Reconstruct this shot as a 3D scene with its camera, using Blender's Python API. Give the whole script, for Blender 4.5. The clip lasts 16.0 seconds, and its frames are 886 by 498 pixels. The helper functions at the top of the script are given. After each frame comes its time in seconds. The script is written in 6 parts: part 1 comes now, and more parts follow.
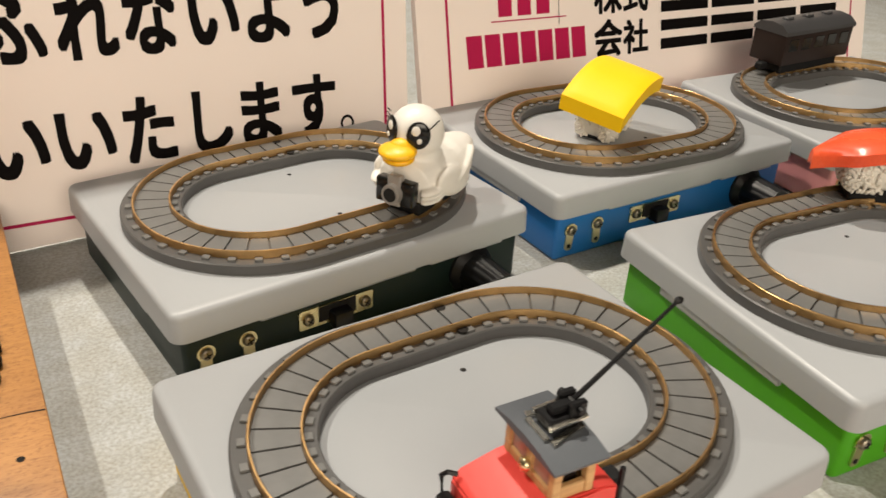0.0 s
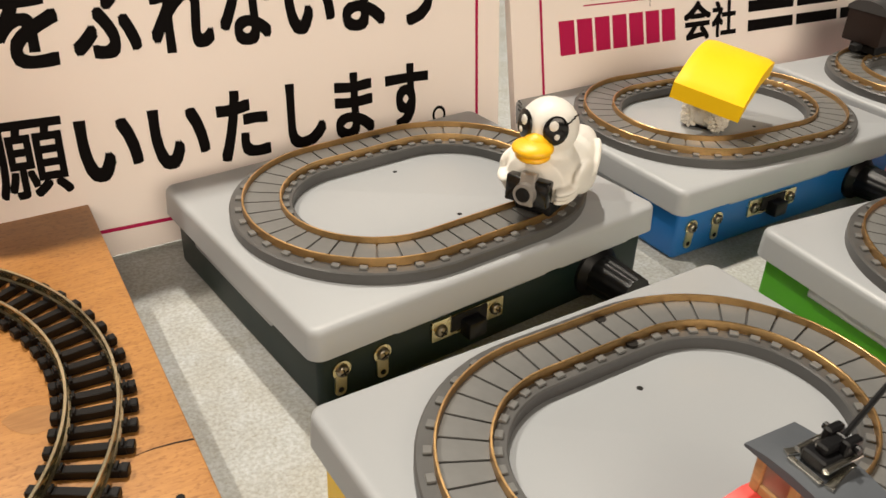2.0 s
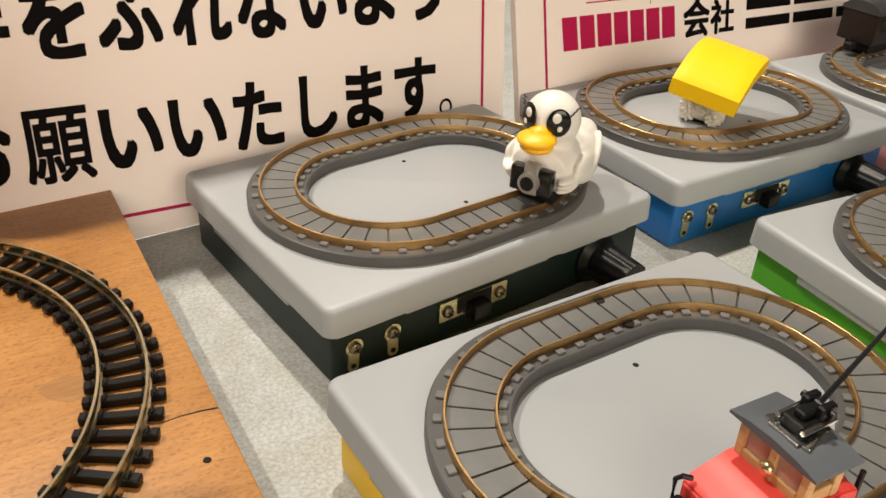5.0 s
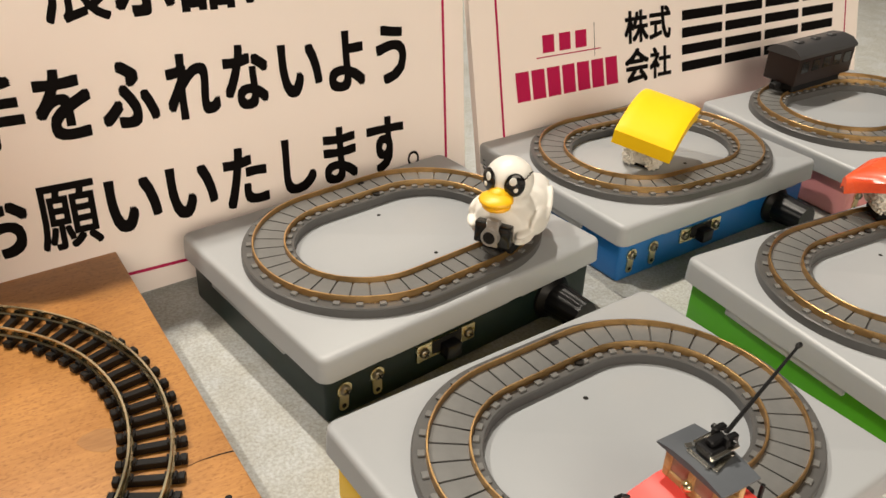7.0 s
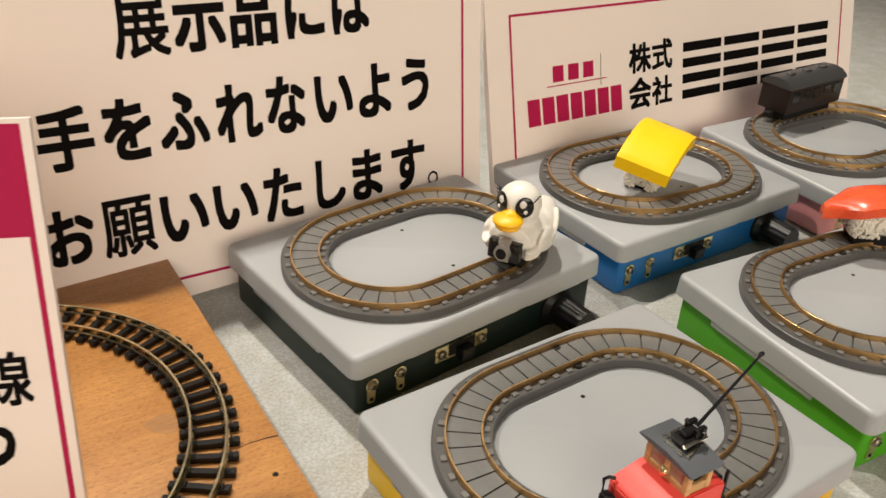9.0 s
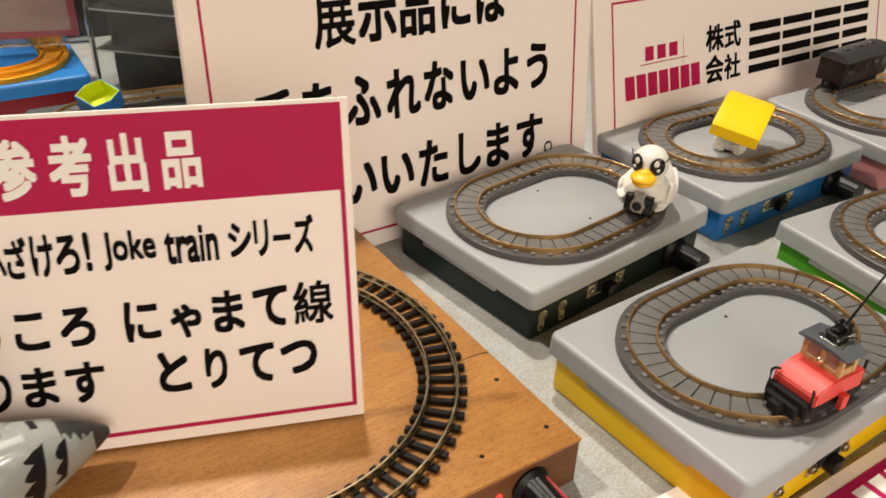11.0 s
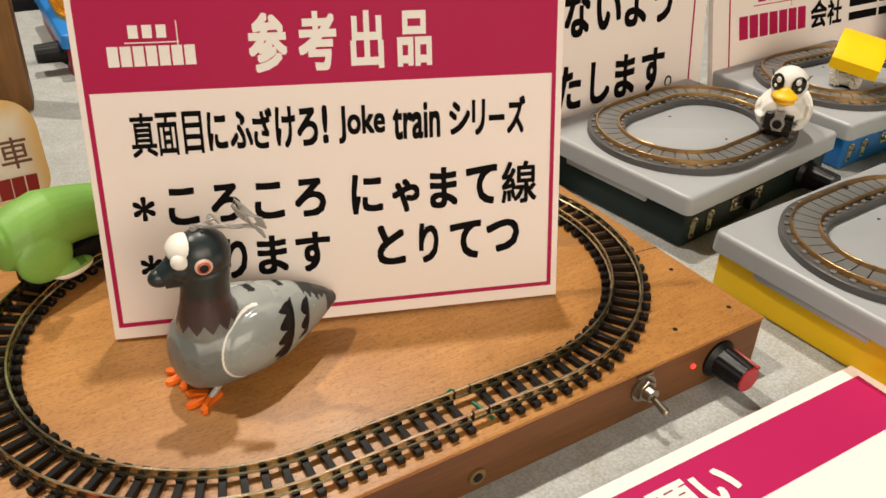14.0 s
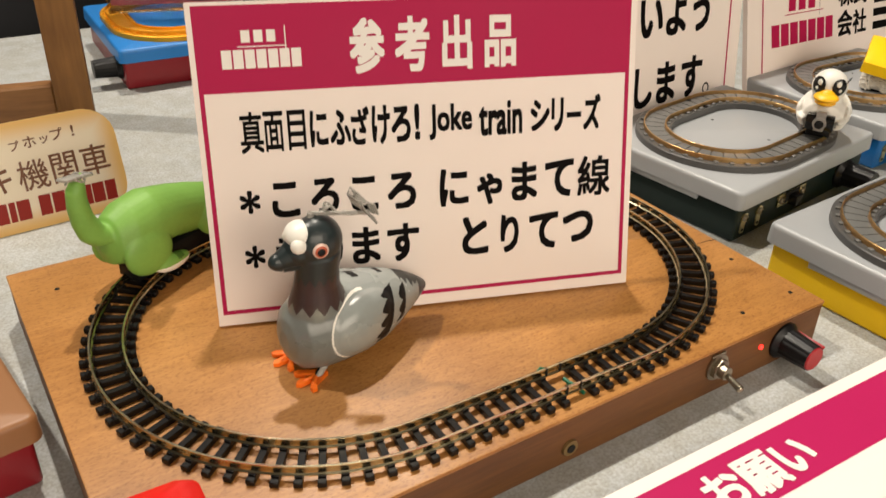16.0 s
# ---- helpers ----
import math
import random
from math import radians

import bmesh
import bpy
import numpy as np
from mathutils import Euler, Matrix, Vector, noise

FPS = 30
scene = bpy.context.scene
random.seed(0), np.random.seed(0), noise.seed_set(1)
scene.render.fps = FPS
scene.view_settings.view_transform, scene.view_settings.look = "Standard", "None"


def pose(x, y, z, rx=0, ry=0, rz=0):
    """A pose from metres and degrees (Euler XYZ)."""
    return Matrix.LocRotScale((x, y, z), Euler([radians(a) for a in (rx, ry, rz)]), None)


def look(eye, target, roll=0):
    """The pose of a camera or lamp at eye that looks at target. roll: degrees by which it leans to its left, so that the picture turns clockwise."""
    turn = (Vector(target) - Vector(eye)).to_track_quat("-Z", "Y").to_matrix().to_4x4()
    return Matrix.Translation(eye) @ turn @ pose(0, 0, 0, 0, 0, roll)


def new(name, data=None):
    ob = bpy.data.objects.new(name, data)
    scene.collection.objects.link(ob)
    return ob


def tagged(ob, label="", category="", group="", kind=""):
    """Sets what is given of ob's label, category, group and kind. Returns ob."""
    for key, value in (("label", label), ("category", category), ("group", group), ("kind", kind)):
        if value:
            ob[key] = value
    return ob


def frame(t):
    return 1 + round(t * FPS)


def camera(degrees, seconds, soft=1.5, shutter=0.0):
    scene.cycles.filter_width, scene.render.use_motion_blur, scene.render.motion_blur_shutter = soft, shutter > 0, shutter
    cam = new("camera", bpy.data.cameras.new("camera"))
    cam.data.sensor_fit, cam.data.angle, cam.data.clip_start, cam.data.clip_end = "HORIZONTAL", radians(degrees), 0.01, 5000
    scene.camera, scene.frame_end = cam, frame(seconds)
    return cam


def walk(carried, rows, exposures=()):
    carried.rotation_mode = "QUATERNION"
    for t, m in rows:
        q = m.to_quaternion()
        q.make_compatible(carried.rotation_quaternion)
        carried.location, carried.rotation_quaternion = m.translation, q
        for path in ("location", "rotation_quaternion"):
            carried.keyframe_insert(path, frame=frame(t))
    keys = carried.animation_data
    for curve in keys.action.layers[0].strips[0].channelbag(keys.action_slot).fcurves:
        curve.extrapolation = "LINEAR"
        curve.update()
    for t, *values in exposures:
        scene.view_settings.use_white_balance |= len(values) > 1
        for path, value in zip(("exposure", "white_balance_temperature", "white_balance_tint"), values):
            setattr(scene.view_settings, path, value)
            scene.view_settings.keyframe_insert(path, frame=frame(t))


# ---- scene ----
cam = camera(54.96, 16.0, shutter=0.5)
PATH = [
    (0, (0.00104, 0.00116, 0.13706), (-0.01152, 0.87165, -0.35497), 3.014),
    (0.5, (-0.01029, 0.00426, 0.13490), (-0.02196, 0.87321, -0.35986), 2.754),
    (1, (-0.02069, 0.01050, 0.13181), (-0.02870, 0.87636, -0.36842), 2.510),
    (1.5, (-0.02776, 0.01348, 0.13047), (-0.03528, 0.87659, -0.37448), 2.341),
    (2, (-0.03440, 0.01576, 0.13280), (-0.04230, 0.87603, -0.37699), 2.445),
    (2.5, (-0.03672, 0.01878, 0.13146), (-0.04308, 0.87771, -0.38059), 2.706),
    (3, (-0.03420, 0.02095, 0.12971), (-0.04008, 0.87879, -0.38416), 2.863),
    (3.2, (-0.03306, 0.02002, 0.12824), (-0.04001, 0.87769, -0.38591), 2.821),
    (5.3, (-0.03803, 0.00170, 0.14020), (-0.04509, 0.85805, -0.37616), 3.007),
    (5.5, (-0.04027, -0.00069, 0.14310), (-0.04579, 0.85620, -0.37236), 2.925),
    (6, (-0.04132, -0.00485, 0.15087), (-0.03630, 0.85280, -0.36333), 2.701),
    (6.5, (-0.04046, -0.00966, 0.15783), (-0.01898, 0.84891, -0.35442), 2.525),
    (7, (-0.03911, -0.01548, 0.16401), (-0.00558, 0.84412, -0.34586), 2.353),
    (7.5, (-0.03628, -0.01867, 0.16180), (-0.00251, 0.84052, -0.34875), 2.679),
    (8, (-0.03236, -0.02474, 0.16768), (-0.01044, 0.83608, -0.34075), 3.043),
    (8.2, (-0.03164, -0.02720, 0.17095), (-0.01531, 0.83489, -0.33555), 3.105),
    (10.3, (-0.08574, -0.07649, 0.20003), (-0.04965, 0.78103, -0.31316), 2.692),
    (10.5, (-0.09243, -0.08210, 0.20122), (-0.05609, 0.77290, -0.31613), 2.588),
    (11, (-0.10825, -0.09445, 0.20067), (-0.06951, 0.75573, -0.32438), 2.239),
    (11.5, (-0.12129, -0.10314, 0.19933), (-0.08438, 0.74297, -0.33239), 2.028),
    (12, (-0.12957, -0.11427, 0.20433), (-0.09925, 0.72872, -0.33274), 2.009),
    (12.5, (-0.13948, -0.12012, 0.19941), (-0.10873, 0.72060, -0.34120), 2.506),
    (13, (-0.15053, -0.12308, 0.18872), (-0.12337, 0.71795, -0.35160), 2.719),
    (13.5, (-0.15991, -0.12408, 0.18104), (-0.13458, 0.72076, -0.35338), 2.496),
    (14, (-0.16633, -0.12611, 0.17657), (-0.13921, 0.72425, -0.34893), 2.210),
    (14.5, (-0.17199, -0.12938, 0.18058), (-0.14521, 0.72844, -0.33266), 1.809),
    (15, (-0.18296, -0.13582, 0.18013), (-0.15848, 0.72849, -0.32222), 1.505),
    (15.5, (-0.18988, -0.14128, 0.18181), (-0.16521, 0.72351, -0.31971), 1.489),
    (16, (-0.19335, -0.14452, 0.17586), (-0.16494, 0.71833, -0.32881), 1.594),
]
# the camera's own slight brightening and darkening on the way
walk(cam, [(t, look(eye, target, roll)) for t, eye, target, roll in PATH], [(0, 0.05), (2, 0.09), (5.5, 0.08), (8, 0.0), (10.5, -0.06), (13, -0.09), (15, -0.09), (16, -0.05)])

# ---- world, lamps ----
world = bpy.data.worlds.new("hall_air")
world.use_nodes = True
world.node_tree.nodes["Background"].inputs["Color"].default_value = (1.0, 0.92, 0.82, 1)
world.node_tree.nodes["Background"].inputs["Strength"].default_value = 0.01
scene.world = world


def area_lamp(name, place, aim, size, watts, colour, size_y=None):
    data = bpy.data.lights.new(name, "AREA")
    data.shape = "RECTANGLE"
    data.size, data.size_y = size, size_y or size
    data.energy, data.color = watts, colour
    ob = new(name, data)
    ob.matrix_world = look(place, aim)
    return tagged(ob, kind="structure")


def spot_lamp(name, place, aim, cone, watts, colour, radius):
    data = bpy.data.lights.new(name, "SPOT")
    data.spot_size, data.spot_blend, data.shadow_soft_size = radians(cone), 1.0, radius
    data.energy, data.color = watts, colour
    ob = new(name, data)
    ob.matrix_world = look(place, aim)
    return tagged(ob, kind="structure")


# two ceiling spots from behind the stand, and an added low fill for the hall's broad warm light from the aisle
AIM = (-0.08, 0.10, 0.0)
spot_lamp("ceiling_spot", (-1.30, 0.40, 2.2), AIM, 42, 144, (1.0, 0.905, 0.77), 0.045)
spot_lamp("ceiling_spot", (-0.30, 1.05, 2.35), AIM, 42, 189, (1.0, 0.905, 0.77), 0.045)
area_lamp("aisle_fill", (0.85, -2.20, 1.15), (-0.05, 0.18, 0.0), 2.6, 64, (1.0, 0.86, 0.69), 1.5)


# ---- materials ----
def material(name, colour, rough=0.5, metal=0.0, vary=0.06, scale=60.0, grain=900.0, bump=0.06, coat=0.0, spec=0.5, trans=0.0, tint=None):
    """A surface with large soft variation, fine grain and a little relief."""
    m = bpy.data.materials.new(name)
    m.use_nodes = True
    n, l = m.node_tree.nodes, m.node_tree.links
    b = n["Principled BSDF"]
    at = n.new("ShaderNodeTexCoord")
    big, fine = n.new("ShaderNodeTexNoise"), n.new("ShaderNodeTexNoise")
    big.inputs["Scale"].default_value, big.inputs["Detail"].default_value = scale, 4
    fine.inputs["Scale"].default_value, fine.inputs["Detail"].default_value = grain, 3
    l.new(at.outputs["Object"], big.inputs["Vector"])
    l.new(at.outputs["Object"], fine.inputs["Vector"])
    mix = n.new("ShaderNodeMix")
    mix.data_type = "RGBA"
    dark = tuple(c * (1 - 2.2 * vary) for c in colour)
    light = tuple(min(1, c * (1 + vary)) for c in (tint or colour))
    mix.inputs[6].default_value, mix.inputs[7].default_value = (*dark, 1), (*light, 1)
    add = n.new("ShaderNodeMath")
    add.operation = "MULTIPLY_ADD"
    add.inputs[1].default_value = 0.35
    l.new(fine.outputs["Fac"], add.inputs[0])
    half = n.new("ShaderNodeMath")
    half.operation = "MULTIPLY"
    half.inputs[1].default_value = 0.9
    l.new(big.outputs["Fac"], half.inputs[0])
    l.new(half.outputs[0], add.inputs[2])
    l.new(add.outputs[0], mix.inputs[0])
    l.new(mix.outputs[2], b.inputs["Base Color"])
    r = n.new("ShaderNodeMapRange")
    r.inputs["To Min"].default_value, r.inputs["To Max"].default_value = max(0.02, rough - 0.08), min(1, rough + 0.1)
    l.new(big.outputs["Fac"], r.inputs["Value"])
    l.new(r.outputs[0], b.inputs["Roughness"])
    b.inputs["Metallic"].default_value = metal
    b.inputs["Coat Weight"].default_value = coat
    b.inputs["Specular IOR Level"].default_value = spec
    b.inputs["Transmission Weight"].default_value = trans
    if bump:
        bp = n.new("ShaderNodeBump")
        bp.inputs["Strength"].default_value, bp.inputs["Distance"].default_value = bump, 0.0004
        l.new(fine.outputs["Fac"], bp.inputs["Height"])
        l.new(bp.outputs[0], b.inputs["Normal"])
    return m


def wood(name, dark, light, rough=0.5, along=(6.0, 90.0, 90.0), coat=0.0):
    m = material(name, light, rough, coat=coat)
    n, l = m.node_tree.nodes, m.node_tree.links
    b = n["Principled BSDF"]
    at = n.new("ShaderNodeTexCoord")
    mp = n.new("ShaderNodeMapping")
    mp.inputs["Scale"].default_value = along
    l.new(at.outputs["Object"], mp.inputs["Vector"])
    streak, blotch, fleck = (n.new("ShaderNodeTexNoise") for _ in range(3))
    streak.inputs["Scale"].default_value, streak.inputs["Detail"].default_value, streak.inputs["Distortion"].default_value = 2.2, 6, 0.8
    fleck.inputs["Scale"].default_value, fleck.inputs["Detail"].default_value = 11.0, 4
    blotch.inputs["Scale"].default_value, blotch.inputs["Detail"].default_value = 30.0, 8
    l.new(mp.outputs[0], streak.inputs["Vector"])
    l.new(mp.outputs[0], fleck.inputs["Vector"])
    l.new(at.outputs["Object"], blotch.inputs["Vector"])
    ramp = n.new("ShaderNodeValToRGB")
    ramp.color_ramp.elements[0].position, ramp.color_ramp.elements[0].color = 0.33, (*dark, 1)
    ramp.color_ramp.elements[1].position, ramp.color_ramp.elements[1].color = 0.66, (*light, 1)
    mix1 = n.new("ShaderNodeMath")
    mix1.operation = "MULTIPLY_ADD"
    mix1.inputs[1].default_value = 0.45
    l.new(streak.outputs["Fac"], mix1.inputs[0])
    mix2 = n.new("ShaderNodeMath")
    mix2.operation = "MULTIPLY_ADD"
    mix2.inputs[1].default_value = 0.35
    l.new(blotch.outputs["Fac"], mix2.inputs[0])
    mix3 = n.new("ShaderNodeMath")
    mix3.operation = "MULTIPLY"
    mix3.inputs[1].default_value = 0.22
    l.new(fleck.outputs["Fac"], mix3.inputs[0])
    l.new(mix3.outputs[0], mix2.inputs[2])
    l.new(mix2.outputs[0], mix1.inputs[2])
    l.new(mix1.outputs[0], ramp.inputs["Fac"])
    l.new(ramp.outputs["Color"], b.inputs["Base Color"])
    return m


def scuff(m, depth):
    """Short dark grain flecks and a few worn pale patches over a wood."""
    n, l = m.node_tree.nodes, m.node_tree.links
    b = n["Principled BSDF"]
    old = b.inputs["Base Color"].links[0].from_socket
    at = n.new("ShaderNodeTexCoord")
    mp = n.new("ShaderNodeMapping")
    mp.inputs["Scale"].default_value = (800, 1500, 1500)
    l.new(at.outputs["Object"], mp.inputs["Vector"])
    fleck, patch = n.new("ShaderNodeTexNoise"), n.new("ShaderNodeTexNoise")
    fleck.inputs["Scale"].default_value, fleck.inputs["Detail"].default_value = 1.0, 3
    patch.inputs["Scale"].default_value, patch.inputs["Detail"].default_value = 45.0, 6
    l.new(mp.outputs[0], fleck.inputs["Vector"])
    l.new(at.outputs["Object"], patch.inputs["Vector"])
    for source, lo, hi, dark, light in ((fleck, 0.52, 0.70, (1, 1, 1, 1), (depth, depth * 0.9, depth * 0.8, 1)), (patch, 0.50, 0.70, (1, 1, 1, 1), (1.16, 1.18, 1.22, 1))):
        ramp = n.new("ShaderNodeValToRGB")
        ramp.color_ramp.elements[0].position, ramp.color_ramp.elements[0].color = lo, dark
        ramp.color_ramp.elements[1].position, ramp.color_ramp.elements[1].color = hi, light
        l.new(source.outputs["Fac"], ramp.inputs["Fac"])
        mul = n.new("ShaderNodeMix")
        mul.data_type, mul.blend_type = "RGBA", "MULTIPLY"
        mul.inputs[0].default_value = 1.0
        l.new(old, mul.inputs[6])
        l.new(ramp.outputs["Color"], mul.inputs[7])
        old = mul.outputs[2]
    l.new(old, b.inputs["Base Color"])


def speckle(m):
    """Flecks of white, grey-blue and tan pressed into a paper sheet."""
    n, l = m.node_tree.nodes, m.node_tree.links
    b = n["Principled BSDF"]
    old = b.inputs["Base Color"].links[0].from_socket
    at = n.new("ShaderNodeTexCoord")
    for size, lo, hi, first, last in ((1000, 0.38, 0.64, (0.84, 0.83, 0.81, 1), (1.07, 1.08, 1.09, 1)), (1600, 0.54, 0.66, (1, 1, 1, 1), (0.88, 0.85, 0.79, 1)), (110, 0.40, 0.64, (0.93, 0.91, 0.87, 1), (1.04, 1.05, 1.06, 1))):
        spots, ramp, mul = n.new("ShaderNodeTexNoise"), n.new("ShaderNodeValToRGB"), n.new("ShaderNodeMix")
        spots.inputs["Scale"].default_value, spots.inputs["Detail"].default_value = size, 3
        l.new(at.outputs["Object"], spots.inputs["Vector"])
        ramp.color_ramp.elements[0].position, ramp.color_ramp.elements[0].color = lo, first
        ramp.color_ramp.elements[1].position, ramp.color_ramp.elements[1].color = hi, last
        l.new(spots.outputs["Fac"], ramp.inputs["Fac"])
        mul.data_type, mul.blend_type = "RGBA", "MULTIPLY"
        mul.inputs[0].default_value = 1.0
        l.new(old, mul.inputs[6])
        l.new(ramp.outputs["Color"], mul.inputs[7])
        old = mul.outputs[2]
    l.new(old, b.inputs["Base Color"])


M = {}
M["lid"] = material("grey_abs", (0.370, 0.388, 0.408), 0.38, vary=0.03, scale=35, grain=2500, bump=0.03)
M["dark_green"] = material("dark_green_abs", (0.006, 0.016, 0.014), 0.42, vary=0.1, bump=0.03, spec=0.3)
M["yellow"] = material("yellow_abs", (0.84, 0.53, 0.003), 0.45, vary=0.04, bump=0.03, spec=0.3)
M["blue"] = material("blue_abs", (0.010, 0.135, 0.42), 0.38, vary=0.06, bump=0.03)
M["green"] = material("green_abs", (0.062, 0.32, 0.006), 0.45, vary=0.05, bump=0.03, spec=0.3)
M["pink"] = material("pink_abs", (0.78, 0.32, 0.33), 0.42, vary=0.04, bump=0.03)
M["roadbed"] = material("grey_roadbed", (0.080, 0.079, 0.078), 0.42, vary=0.10, scale=120, bump=0.08)
M["tie_grey"] = material("grey_sleeper", (0.150, 0.151, 0.148), 0.38, vary=0.10, scale=160, bump=0.08)
M["bronze"] = material("phosphor_bronze", (0.68, 0.43, 0.19), 0.34, metal=1.0, vary=0.2, scale=90, bump=0.05)
M["nickel"] = material("brassy_nickel", (0.74, 0.67, 0.46), 0.22, metal=1.0, vary=0.14, scale=120, bump=0.04)
M["tie_black"] = material("black_sleeper", (0.0034, 0.0030, 0.0034), 0.36, vary=0.3, bump=0.08, spec=0.28)
M["black"] = material("black_plastic", (0.006, 0.006, 0.007), 0.4, vary=0.2, bump=0.05, spec=0.3)
M["dull_black"] = material("matt_black", (0.0045, 0.0045, 0.005), 0.6, vary=0.2, spec=0.25)
M["hole"] = material("drilled_hole", (0.006, 0.005, 0.004), 0.9, vary=0.1)
M["steel"] = material("plated_steel", (0.70, 0.68, 0.62), 0.24, metal=1.0, vary=0.12, bump=0.05)
M["dull_steel"] = material("dull_plating", (0.36, 0.32, 0.25), 0.36, metal=1.0, vary=0.2, bump=0.1)
M["old_brass"] = material("old_brass", (0.34, 0.23, 0.10), 0.45, metal=0.8, vary=0.2, bump=0.1)
M["brass"] = material("pale_brass", (0.78, 0.68, 0.40), 0.26, metal=1.0, vary=0.12, bump=0.05)
M["red_cap"] = material("red_cap", (0.34, 0.010, 0.016), 0.45, vary=0.08)
M["ply"] = wood("oiled_plywood", (0.305, 0.123, 0.029), (0.470, 0.224, 0.060), 0.42, (40, 330, 330))
scuff(M["ply"], 0.70)
M["walnut"] = wood("brown_frame_wood", (0.070, 0.025, 0.006), (0.165, 0.066, 0.016), 0.6, (10, 120, 120))
M["post"] = wood("brown_post_wood", (0.12, 0.046, 0.010), (0.27, 0.125, 0.030), 0.55, (60, 60, 5))
M["stain"] = wood("stained_plywood", (0.23, 0.095, 0.023), (0.37, 0.18, 0.050), 0.5, (40, 330, 330))
M["card"] = material("white_card", (0.925, 0.833, 0.785), 0.6, vary=0.012, scale=18, grain=1400, bump=0.02)
M["crimson"] = material("crimson_print", (0.45, 0.007, 0.076), 0.6, vary=0.03, scale=30, bump=0.02, spec=0.25)
M["hot_pink"] = material("pink_print", (0.455, 0.006, 0.098), 0.6, vary=0.03, scale=30, bump=0.02, spec=0.25)
M["ink"] = material("black_ink", (0.003, 0.002, 0.002), 0.7, vary=0.1, bump=0.0, spec=0.1)
M["white_ink"] = material("white_print", (0.88, 0.84, 0.80), 0.5, vary=0.01, bump=0.0)
M["duck_white"] = material("white_painted_resin", (0.80, 0.78, 0.73), 0.38, vary=0.05, scale=120, bump=0.04)
M["white"] = material("white_plastic", (0.86, 0.84, 0.78), 0.32, vary=0.015, scale=80, bump=0.02)
M["orange_beak"] = material("yellow_orange", (0.92, 0.50, 0.010), 0.38, vary=0.04, bump=0.02)
M["gloss_black"] = material("gloss_black", (0.008, 0.008, 0.008), 0.15, vary=0.1, bump=0.0)
M["matt_paint"] = material("black_paint", (0.008, 0.008, 0.009), 0.5, vary=0.2, bump=0.02, spec=0.25)
M["tamago"] = material("egg_yellow", (0.95, 0.60, 0.006), 0.5, vary=0.03, scale=90, bump=0.05, spec=0.25)
M["rice"] = material("moulded_rice", (0.74, 0.70, 0.62), 0.45, vary=0.03, bump=0.05)
M["tuna"] = material("glossy_red", (0.78, 0.045, 0.018), 0.26, vary=0.12, scale=70, tint=(0.9, 0.14, 0.05), bump=0.03)
M["ball"] = material("red_ball", (0.72, 0.018, 0.015), 0.22, vary=0.05, bump=0.02)
M["cat"] = material("green_paint", (0.20, 0.41, 0.075), 0.52, vary=0.12, scale=110, bump=0.03)
M["cat_dark"] = material("dark_green_paint", (0.07, 0.17, 0.025), 0.4, vary=0.1)
M["cat_pink"] = material("inner_ear_pink", (0.55, 0.27, 0.2), 0.4)
M["pigeon"] = material("pale_grey_paint", (0.31, 0.335, 0.325), 0.27, vary=0.06, scale=60, bump=0.03, coat=0.25)
M["pigeon_breast"] = material("blue_grey_paint", (0.175, 0.188, 0.180), 0.3, vary=0.08, scale=60, bump=0.03, coat=0.25)
M["pigeon_tail"] = material("dark_grey_paint", (0.030, 0.034, 0.035), 0.38, vary=0.12, scale=60, bump=0.03)
M["pigeon_neck"] = material("purple_brown_paint", (0.046, 0.026, 0.027), 0.38, vary=0.15, scale=120, bump=0.06, coat=0.1)
M["pigeon_head"] = material("slate_paint", (0.017, 0.026, 0.028), 0.36, vary=0.2, scale=140, bump=0.07, coat=0.12)
M["foot_orange"] = material("orange_rubber", (0.90, 0.17, 0.01), 0.4, vary=0.05)
M["iris"] = material("orange_iris", (0.50, 0.10, 0.045), 0.3)
M["eye_rim"] = material("pale_eye_ring", (0.75, 0.55, 0.47), 0.4)
M["loco_red"] = material("red_loco_paint", (0.72, 0.060, 0.048), 0.45, vary=0.04)
M["cab_wood"] = wood("cab_wood", (0.42, 0.22, 0.08), (0.68, 0.42, 0.19), 0.5, (40, 40, 300))
M["roof_grey"] = material("slate_roof", (0.085, 0.095, 0.11), 0.5, vary=0.1)
M["coach_brown"] = material("brown_coach", (0.016, 0.008, 0.006), 0.45, vary=0.12, spec=0.3)
M["coach_roof"] = material("grey_coach_roof", (0.045, 0.045, 0.048), 0.4, vary=0.1)
M["cloth"] = material("grey_table_sheet", (0.455, 0.470, 0.470), 0.75, vary=0.10, scale=60, grain=1300, bump=0.25)
speckle(M["cloth"])
M["cream"] = material("cream_card", (0.74, 0.52, 0.26), 0.55, vary=0.06, scale=38, tint=(0.90, 0.78, 0.56), spec=0.3)


